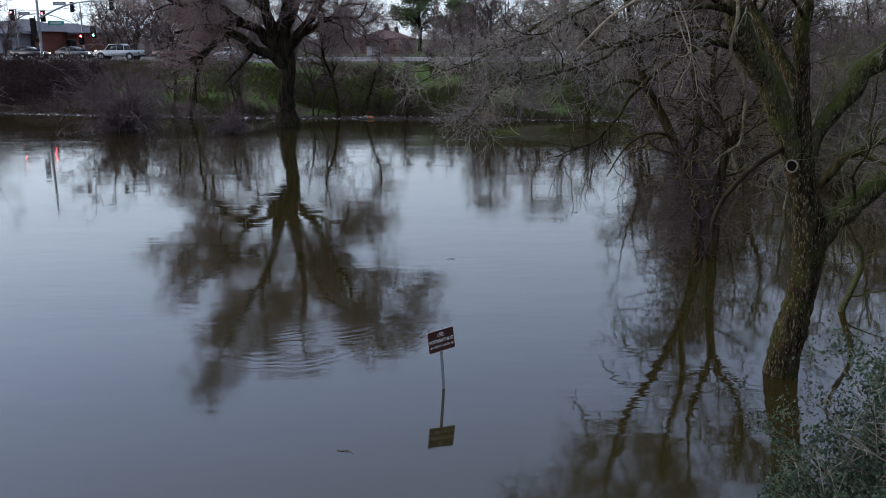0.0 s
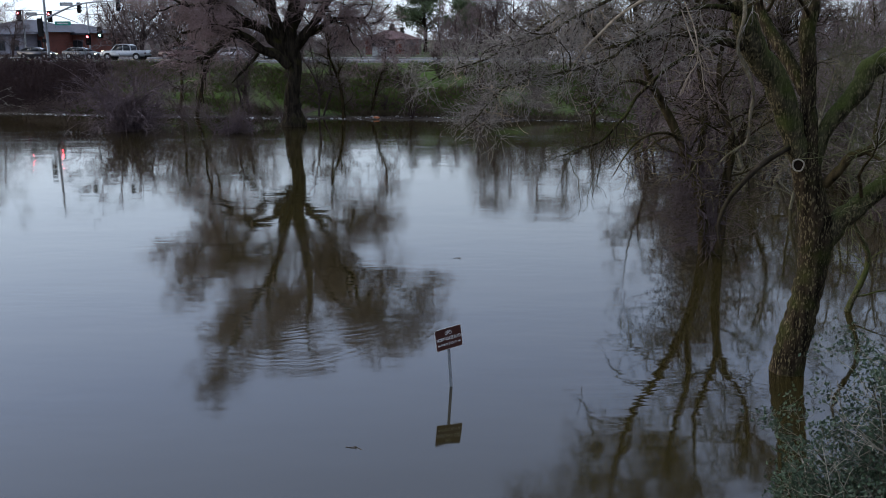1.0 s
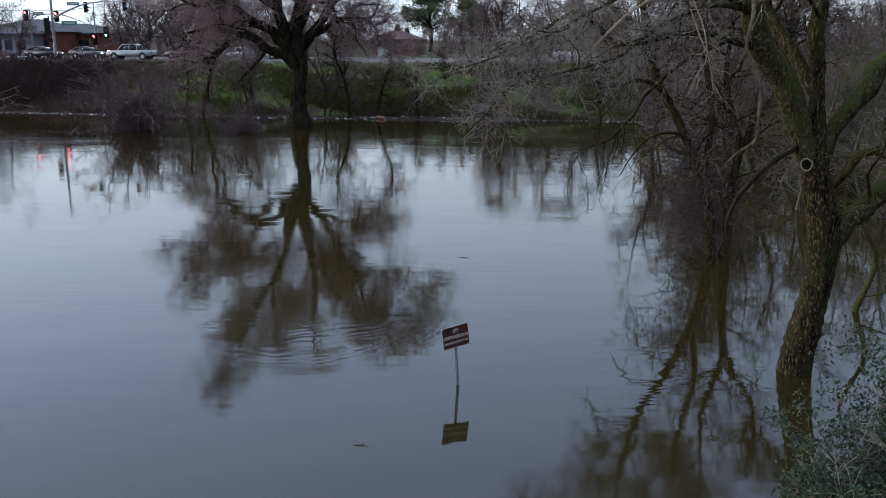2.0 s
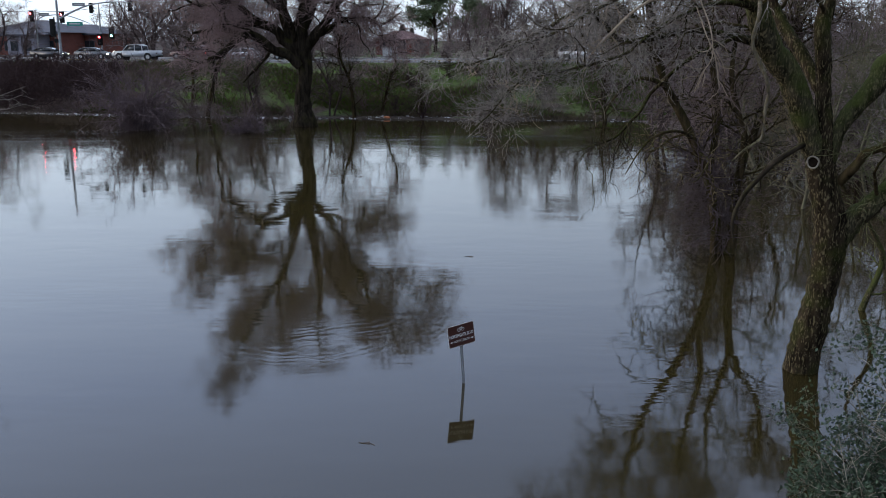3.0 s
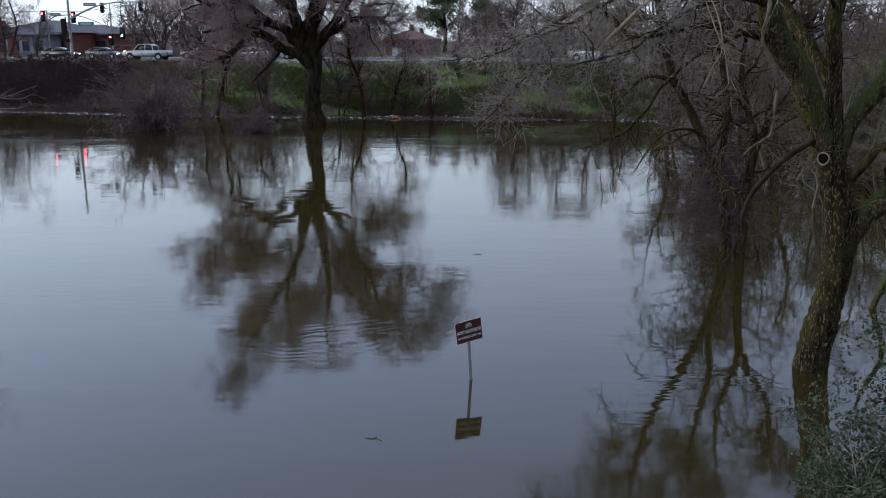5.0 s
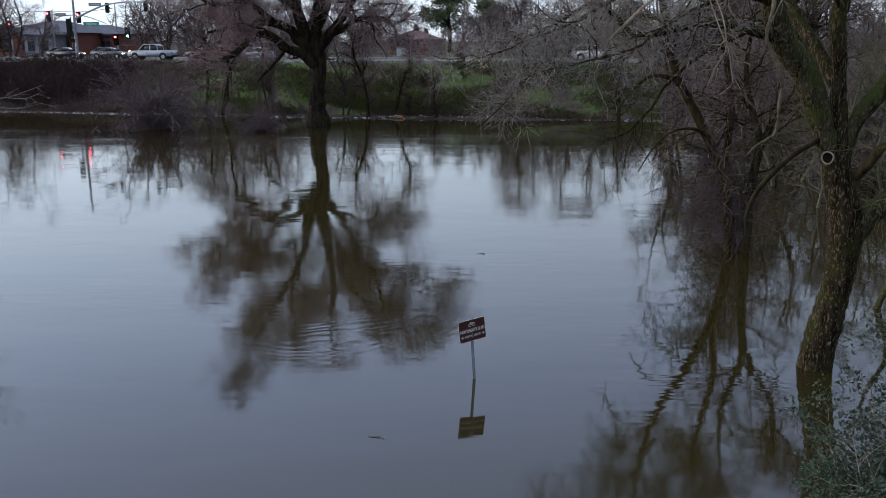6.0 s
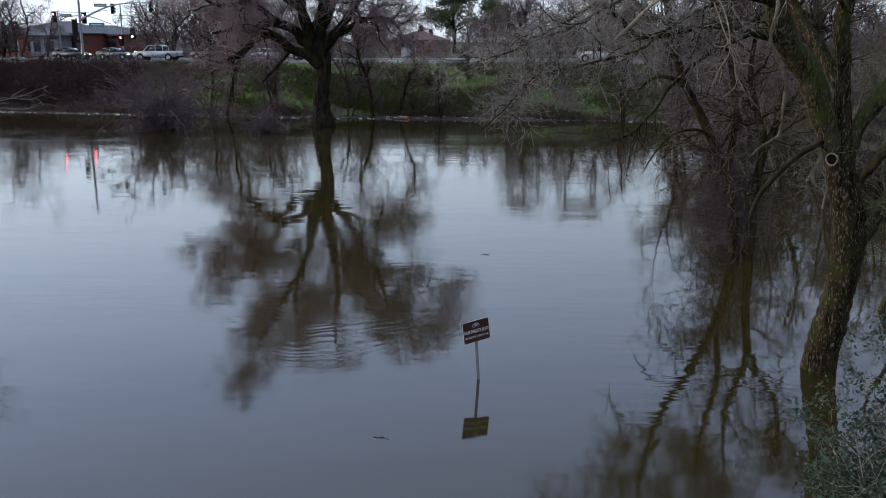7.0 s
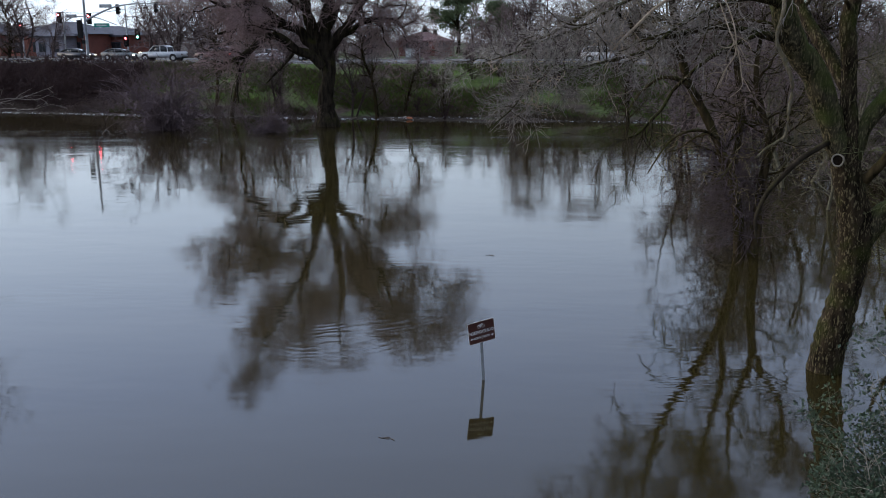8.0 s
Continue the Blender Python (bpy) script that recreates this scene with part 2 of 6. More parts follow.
def water_material():
    m, n, l, b = shader("muddy_flood_water", 0.042, 0.0, 0.5)
    b.inputs["IOR"].default_value = 1.4
    c = n.new("ShaderNodeTexCoord").outputs["Object"]
    silt = noise_node(n, l, 0.09, 5, c, (1.0, 2.2, 1))
    l.new(ramp(n, l, silt, [(0.3, (0.0195, 0.0146, 0.0046)), (0.7, (0.0284, 0.0216, 0.0075))]), b.inputs["Base Color"])
    swell = noise_node(n, l, 0.55, 2, c, (0.55, 1.3, 1))
    ripple = noise_node(n, l, 2.4, 2, c, (0.5, 1.5, 1))
    calm = ramp(n, l, noise_node(n, l, 0.11, 3, c, (0.6, 1.6, 1)), [(0.46, (0.07, 0.07, 0.07)), (0.66, (0.8, 0.8, 0.8))])
    wave = n.new("ShaderNodeTexWave")
    wave.wave_type, wave.bands_direction = "BANDS", "Y"
    wave.inputs["Scale"].default_value = 1.0
    wave.inputs["Distortion"].default_value = 8.0
    wave.inputs["Detail"].default_value = 2.5
    wave.inputs["Detail Scale"].default_value = 1.1
    turned = n.new("ShaderNodeMapping")
    turned.inputs["Rotation"].default_value = (0, 0, radians(-14))
    turned.inputs["Scale"].default_value = (0.5, 1.0, 1)
    l.new(c, turned.inputs[0])
    l.new(turned.outputs[0], wave.inputs["Vector"])

    def times(u, v, k):
        node = n.new("ShaderNodeMath")
        node.operation = "MULTIPLY_ADD"
        l.new(u, node.inputs[0])
        for socket, value in ((node.inputs[1], v), (node.inputs[2], k)):
            if isinstance(value, float):
                socket.default_value = value
            else:
                l.new(value, socket)
        return node.outputs[0]

    gloss = ramp(n, l, noise_node(n, l, 0.16, 4, c, (0.7, 1.4, 1)), [(0.4, (0.035, 0.035, 0.035)), (0.66, (0.072, 0.072, 0.072))])
    # thin ruffled streaks along the far bank, where the stream drags
    streak = ramp(n, l, noise_node(n, l, 1.0, 4, c, (0.07, 0.6, 1)), [(0.5, (0.02, 0.02, 0.02)), (0.7, (0.16, 0.16, 0.16))])
    parts = n.new("ShaderNodeSeparateXYZ")
    l.new(c, parts.inputs[0])
    drag = n.new("ShaderNodeMapRange")
    drag.inputs["From Min"].default_value, drag.inputs["From Max"].default_value = 52.0, 62.0
    l.new(parts.outputs[1], drag.inputs["Value"])
    slack = n.new("ShaderNodeMapRange")
    slack.inputs["From Min"].default_value, slack.inputs["From Max"].default_value = 70.0, 66.0
    l.new(parts.outputs[1], slack.inputs["Value"])
    streak = blend(n, l, 1.0, blend(n, l, 1.0, streak, drag.outputs[0], "MULTIPLY"), slack.outputs[0], "MULTIPLY")
    l.new(blend(n, l, 1.0, gloss, streak, "ADD"), b.inputs["Roughness"])

    def ring_waves(x, y, reach, k):
        """Small waves round a thing that stands in the stream."""
        off = n.new("ShaderNodeVectorMath")
        off.operation = "DISTANCE"
        off.inputs[1].default_value = (x, y, 0)
        l.new(c, off.inputs[0])
        wave_at = n.new("ShaderNodeMath")
        wave_at.operation = "SINE"
        l.new(times(off.outputs["Value"], 26.0, 0.0), wave_at.inputs[0])
        fade = n.new("ShaderNodeMapRange")
        fade.inputs["From Max"].default_value = reach
        fade.inputs["To Min"].default_value, fade.inputs["To Max"].default_value = 0.07, 0.0
        l.new(off.outputs["Value"], fade.inputs["Value"])
        return times(wave_at.outputs[0], fade.outputs[0], k)

    def upwelling(x, y, squash, near, far, strength, k):
        """Short arched waves at the rim of a broad upwelling, broken into patches."""
        squeeze = n.new("ShaderNodeMapping")
        squeeze.inputs["Scale"].default_value = (squash, 1.0, 1)
        l.new(c, squeeze.inputs[0])
        off = n.new("ShaderNodeVectorMath")
        off.operation = "DISTANCE"
        off.inputs[1].default_value = (x * squash, y, 0)
        l.new(squeeze.outputs[0], off.inputs[0])
        bent = times(noise_node(n, l, 0.5, 3, c), 1.7, off.outputs["Value"])
        crest = n.new("ShaderNodeMath")
        crest.operation = "SINE"
        l.new(times(bent, 20.0, 0.0), crest.inputs[0])
        reach = n.new("ShaderNodeMapRange")
        reach.inputs["From Min"].default_value, reach.inputs["From Max"].default_value = 0.0, far * 1.3
        l.new(bent, reach.inputs["Value"])
        q = 1 / 1.3
        rim = ramp(n, l, reach.outputs[0], [(near / far * q, (0, 0, 0)), ((0.45 * near / far + 0.55) * q, (1, 1, 1)), (0.97 * q, (0.8, 0.8, 0.8)), (1.1 * q, (0, 0, 0))])
        patchy = ramp(n, l, noise_node(n, l, 0.55, 3, c, (0.8, 1.2, 1)), [(0.42, (0, 0, 0)), (0.6, (1, 1, 1))])
        where = blend(n, l, 1.0, rim, patchy, "MULTIPLY")
        lie = n.new("ShaderNodeSeparateXYZ")
        l.new(c, lie.inputs[0])
        hither = n.new("ShaderNodeMapRange")
        hither.inputs["From Min"].default_value, hither.inputs["From Max"].default_value = y - 1.0, y - 4.0
        l.new(lie.outputs[1], hither.inputs["Value"])
        where = blend(n, l, 1.0, where, hither.outputs[0], "MULTIPLY")
        return times(times(crest.outputs[0], where, 0.0), strength, k)

    rings = ramp(n, l, noise_node(n, l, 0.10, 2, c, (0.7, 1.5, 1)), [(0.54, (0, 0, 0)), (0.66, (1, 1, 1))])
    around = ring_waves(-0.02, 16.7, 0.9, ring_waves(7.25, 17.6, 2.0, times(swell, 1.3, 0.0)))
    welling = upwelling(-4.0, 24.8, 1.6, 4.2, 8.0, 0.105, upwelling(6.0, 25.5, 1.2, 3.0, 6.5, 0.025, around))
    height = times(ripple, calm, times(wave.outputs["Fac"], times(rings, 0.1, 0.0), welling))
    relief(n, l, b, height, 0.5, 0.0115)
    return m


def bank_material():
    m, n, l, b = shader("grassy_silt_bank", 0.95, 0.0, 0.08)
    patch = noise_node(n, l, 0.22, 5)
    fine = noise_node(n, l, 3.0, 6)
    green = ramp(n, l, fine, [(0.3, (0.036, 0.06, 0.014)), (0.7, (0.08, 0.115, 0.029))])
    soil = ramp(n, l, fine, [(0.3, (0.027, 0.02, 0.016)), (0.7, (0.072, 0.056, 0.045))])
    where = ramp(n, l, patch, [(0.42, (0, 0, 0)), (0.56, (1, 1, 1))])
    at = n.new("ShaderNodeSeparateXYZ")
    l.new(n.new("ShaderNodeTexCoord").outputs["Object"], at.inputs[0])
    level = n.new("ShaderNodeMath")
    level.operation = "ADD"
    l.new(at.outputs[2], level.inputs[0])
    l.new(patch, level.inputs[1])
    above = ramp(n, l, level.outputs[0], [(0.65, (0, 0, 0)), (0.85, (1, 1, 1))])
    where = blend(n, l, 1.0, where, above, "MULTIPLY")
    # leaf litter under the thickets
    along = n.new("ShaderNodeMapRange")
    along.inputs["From Min"].default_value, along.inputs["From Max"].default_value = -40.0, -33.0
    l.new(at.outputs[0], along.inputs["Value"])
    where = blend(n, l, 1.0, where, along.outputs[0], "MULTIPLY")
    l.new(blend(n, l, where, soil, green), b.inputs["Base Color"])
    relief(n, l, b, fine, 0.6, 0.08)
    return m


WATER = water_material()
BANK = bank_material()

# ---- mesh helpers ----


def mesh_from(name, verts, quads, mats, smooth=True, tris=False):
    """A mesh from arrays of places and of faces with three or four corners."""
    verts = np.asarray(verts, dtype=np.float32).reshape(-1, 3)
    faces = np.asarray(quads, dtype=np.int32)
    k = faces.shape[1]
    me = bpy.data.meshes.new(name)
    me.vertices.add(len(verts))
    me.vertices.foreach_set("co", verts.ravel())
    me.loops.add(faces.size)
    me.loops.foreach_set("vertex_index", faces.ravel())
    me.polygons.add(len(faces))
    me.polygons.foreach_set("loop_start", np.arange(len(faces), dtype=np.int32) * k)
    me.polygons.foreach_set("loop_total", np.full(len(faces), k, dtype=np.int32))
    me.polygons.foreach_set("use_smooth", np.full(len(faces), smooth, dtype=bool))
    me.update(calc_edges=True)
    me.validate()
    for m in mats:
        me.materials.append(m)
    return me


def under(ob, parent):
    ob.parent = parent
    return ob


def part(name, bm, material, parent, label="", smooth=False):
    me = bpy.data.meshes.new(name)
    if smooth:
        for f in bm.faces:
            f.smooth = True
    bm.to_mesh(me)
    bm.free()
    me.materials.append(material)
    ob = new(name, me)
    ob.parent = parent
    if label:
        tagged(ob, label)
    return ob


def thing(name, m, label, category, group="", kind=""):
    ob = new(name)
    ob.empty_display_size = 0.2
    ob.matrix_basis = m
    return tagged(ob, label, category, group, kind)


def box(size, at=(0, 0, 0), bevel=0.0, turn=None, bm=None):
    out = bmesh.new() if bm is None else bm
    made = bmesh.ops.create_cube(out, size=1.0)["verts"]
    bmesh.ops.scale(out, vec=size, verts=made)
    if bevel:
        edges = list({e for v in made for e in v.link_edges})
        made = list({v for f in bmesh.ops.bevel(out, geom=edges, offset=bevel, segments=2, affect="EDGES")["faces"] for v in f.verts} | {v for v in made if v.is_valid})
    if turn is not None:
        bmesh.ops.transform(out, matrix=turn, verts=made)
    bmesh.ops.translate(out, vec=at, verts=made)
    return out


def rod(a, b, ra, rb=None, sides=10, bm=None):
    """A tapered round bar from a to b."""
    out = bmesh.new() if bm is None else bm
    a, b = Vector(a), Vector(b)
    made = bmesh.ops.create_cone(out, cap_ends=True, segments=sides, radius1=ra, radius2=ra if rb is None else rb, depth=(b - a).length)["verts"]
    bmesh.ops.transform(out, matrix=Matrix.Translation((a + b) / 2) @ (b - a).to_track_quat("Z", "Y").to_matrix().to_4x4(), verts=made)
    return out


def prism(outline, y0, y1, bm=None):
    """A solid whose outline in x and z runs from y0 to y1."""
    out = bmesh.new() if bm is None else bm
    front = [out.verts.new((x, y0, z)) for x, z in outline]
    back = [out.verts.new((x, y1, z)) for x, z in outline]
    out.faces.new(front)
    out.faces.new(back[::-1])
    for i in range(len(outline)):
        j = (i + 1) % len(outline)
        out.faces.new((front[j], front[i], back[i], back[j]))
    bmesh.ops.recalc_face_normals(out, faces=out.faces)
    return out


# ---- growing branches ----


def unit(v):
    return v / np.maximum(np.linalg.norm(v, axis=-1, keepdims=True), 1e-9)


def smooth_line(points, radii, n=14):
    """A limb as n places and thicknesses along a smooth curve through a few points."""
    p = np.array(points, dtype=float)
    k = len(p)
    ext = np.vstack([2 * p[0] - p[1], p, 2 * p[-1] - p[-2]])
    out = []
    for s in np.linspace(0, k - 1, n):
        i = min(int(s), k - 2)
        t = s - i
        a, b, c, d = ext[i], ext[i + 1], ext[i + 2], ext[i + 3]
        out.append(0.5 * (2 * b + (c - a) * t + (2 * a - 5 * b + 4 * c - d) * t * t + (3 * b - a - 3 * c + d) * t ** 3))
    return np.array(out), np.interp(np.linspace(0, 1, n), np.linspace(0, 1, len(radii)), radii)


def sprout(rng, P, R, per, span, angle, length, n, wiggle, pull, thick, tip, taper=0.5, spread=None):
    """Shoots of n places each, per of them on every parent line. pull: the way in which they bend."""
    B, m = P.shape[:2]
    who = np.repeat(np.arange(B), per)
    t = rng.uniform(span[0], span[1], len(who)) * (m - 1)
    i = np.minimum(t.astype(int), m - 2)
    f = (t - i)[:, None]
    start = P[who, i] * (1 - f) + P[who, i + 1] * f
    along = unit(P[who, i + 1] - P[who, i])
    pr = R[who, i] * (1 - f[:, 0]) + R[who, i + 1] * f[:, 0]
    side = unit(np.cross(along, rng.normal(size=(len(who), 3))))
    if spread is not None:
        side = unit(side * np.array(spread))
    a = np.radians(rng.normal(angle[0], angle[1], len(who)))[:, None]
    d = unit(np.cos(a) * along + np.sin(a) * side)
    far = t / (m - 1)
    size = rng.uniform(length[0], length[1], len(who)) * (1 - taper * far)
    step = (size / (n - 1))[:, None]
    Q = np.empty((len(who), n, 3))
    Q[:, 0] = start
    pull = np.array(pull)
    for j in range(1, n):
        d = unit(d + rng.normal(size=d.shape) * wiggle + pull * (j / n))
        Q[:, j] = Q[:, j - 1] + d * step
    r0 = np.minimum(thick, pr * 0.75)
    r0 = np.maximum(r0, tip)
    S = r0[:, None] * (1 - np.linspace(0, 1, n)[None] ** 0.9) + tip * np.linspace(0, 1, n)[None] ** 0.9
    return Q, S


def tubes(P, R, k, rough=0.0, rng=None):
    """Places and faces of round tubes along lines."""
    B, n = P.shape[:2]
    T = np.empty_like(P)
    T[:, 1:-1] = P[:, 2:] - P[:, :-2]
    T[:, 0], T[:, -1] = P[:, 1] - P[:, 0], P[:, -1] - P[:, -2]
    T = unit(T)
    ref = np.where(np.abs(T[:, :1, 2:3]) > 0.85, np.array([1.0, 0, 0]), np.array([0, 0, 1.0]))
    U = unit(np.cross(T, ref))
    V = np.cross(T, U)
    a = np.arange(k) * 2 * math.pi / k
    ring = np.cos(a)[None, None, :, None] * U[:, :, None] + np.sin(a)[None, None, :, None] * V[:, :, None]
    rad = R[:, :, None, None]
    if rough:
        rad = rad * (1 + rough * rng.normal(size=(B, n, k, 1)))
    verts = (P[:, :, None] + ring * rad).reshape(-1, 3)
    b, i, j = np.meshgrid(np.arange(B), np.arange(n - 1), np.arange(k), indexing="ij")
    base = (b * n + i) * k
    jn = (j + 1) % k
    quads = np.stack([base + j, base + jn, base + k + jn, base + k + j], axis=-1).reshape(-1, 4)
    return verts, quads


def bundle(lines):
    """Several sets of tubes (P, R, sides) as one set of places and faces."""
    vs, qs, at = [], [], 0
    for P, R, k in lines:
        v, q = tubes(P, R, k)
        vs.append(v)
        qs.append(q + at)
        at += len(v)
    return np.vstack(vs), np.vstack(qs)


def wood(name, lines, material, parent, label=""):
    v, q = bundle(lines)
    ob = under(new(name, mesh_from(name, v, q, [material])), parent)
    return tagged(ob, label, kind="stuff" if name in ("crown", "inner_crown", "cane_tangle") else "")


def each_branch(name, P, R, k, material, parent):
    """Every line as a part of its own."""
    for i in range(len(P)):
        v, q = tubes(P[i:i + 1], R[i:i + 1], k)
        under(new(name, mesh_from(name, v, q, [material])), parent)


def limb_mesh(name, points, radii, material, parent, n=22, k=14, seed=1, label="", crook=0.0):
    """A thick limb with a knobbly skin."""
    rng = np.random.default_rng(seed)
    P, R = smooth_line(points, radii, n)
    # small crooks along the limb
    knots = rng.normal(size=(3, 9)) * (0.06 if name == "trunk" else 0.24)
    knots[:, 0] = 0
    P = P + np.stack([np.interp(np.linspace(0, 8, n), np.arange(9), w) for w in knots], 1) * np.maximum(R[:, None], crook)
    fine = R[None] * (1 + 0.035 * rng.normal(size=(1, n)))
    v, q = tubes(P[None], fine, k, 0.035, rng)
    ob = under(new(name, mesh_from(name, v, q, [material])), parent)
    if label:
        tagged(ob, label)
    pick = np.linspace(0, n - 1, 14)
    line = np.stack([np.interp(pick, np.arange(n), P[:, c]) for c in range(3)], 1)
    return ob, (line, np.interp(pick, np.arange(n), R))


def stack(limbs):
    return np.array([p for p, r in limbs]), np.array([r for p, r in limbs])

# ---- large structure: ground, water, road ----


def bend(x):
    """How far the far bank and its road draw away: they run at a slant to the channel."""
    return -0.15 * (np.clip(x, -300, 300) + 12)


ROAD_TURN = -math.degrees(math.atan(0.15))


def bank_height(x, y):
    """The ground's height: river bed, grassy slope, level land behind; a bank behind the camera too."""
    line = [(-2500, 3.2), (-30, 3.0), (-14, 0.3), (-4, -1.4), (62, -1.6), (77, -0.45), (80.5, 0.02), (82.5, 0.35), (96.2, 4.42), (97.6, 4.52), (114, 4.52), (120, 4.4), (2500, 4.4)]
    ys, zs = zip(*line)
    y = np.where(np.asarray(y) > 30, y - bend(x), y)
    z = np.interp(y, ys, zs)
    wob = np.sin(x * 0.21 + 1.3) * 0.5 + np.sin(x * 0.083 + y * 0.11) * 0.7 + np.sin(x * 0.57 + y * 0.31) * 0.22
    soft = np.clip((y - 68) / 10, 0, 1) * np.clip((97 - y) / 4, 0, 1)
    return z + wob * 0.22 * soft


def build_ground():
    xs = np.unique(np.concatenate([np.linspace(-2500, -300, 12), np.linspace(-300, -120, 40), np.linspace(-120, 120, 221), np.linspace(120, 300, 40), np.linspace(300, 2500, 12)]))
    ys = np.unique(np.concatenate([np.linspace(-2500, -40, 10), np.linspace(-40, 62, 40), np.linspace(62, 140, 150), np.linspace(140, 2500, 14)]))
    X, Y = np.meshgrid(xs, ys)
    Z = bank_height(X, Y)
    rng = np.random.default_rng(5)
    rough = (Y - bend(X) > 82) & (Y - bend(X) < 96.5)
    Z = Z + rough * rng.normal(size=Z.shape) * 0.07
    nx, ny = len(xs), len(ys)
    i, j = np.meshgrid(np.arange(ny - 1), np.arange(nx - 1), indexing="ij")
    a = i * nx + j
    quads = np.stack([a, a + 1, a + nx + 1, a + nx], axis=-1).reshape(-1, 4)
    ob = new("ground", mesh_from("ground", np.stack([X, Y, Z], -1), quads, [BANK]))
    tagged(ob, "grassy earth bank rising from the flooded river bed", "ground", kind="structure")


build_ground()

water = new("water", mesh_from("water", [(-700, -20, 0), (700, -20, 0), (700, 104, 0), (-700, 104, 0)], [(0, 1, 2, 3)], [WATER], False))
tagged(water, "brown silty flood water with faint ripples", "water", kind="structure")

road = tagged(new("road"), "grey asphalt road along the top of the bank", "road", kind="structure")
road.matrix_basis = pose(-12, 104.6, 0, 0, 0, ROAD_TURN)
part("carriageway", box((540, 13, 0.3), (0, 0, 4.45)), ASPHALT, road)
part("kerb", box((540, 0.18, 0.42), (0, 6.6, 4.5), 0.02), CONCRETE, road, "pale concrete kerb")
part("shoulder", box((540, 1.1, 0.3), (0, -7.08, 4.40)), CONCRETE, road, "pale gravelly shoulder")
part("edge_line", box((540, 0.14, 0.008), (0, -6.0, 4.606)), PAINT_LINE, road, "white painted line")
for off in (-0.16, 0.16):
    part("centre_line", box((540, 0.12, 0.008), (0, off, 4.606)), PAINT_YELLOW, road, "yellow painted line")
pavement = tagged(new("pavement"), "concrete pavement behind the kerb", "pavement", kind="structure")
pavement.matrix_basis = road.matrix_basis
part("slab", box((540, 2.2, 0.4), (0, 7.82, 4.5)), CONCRETE, pavement)

# ---- bare trees ----


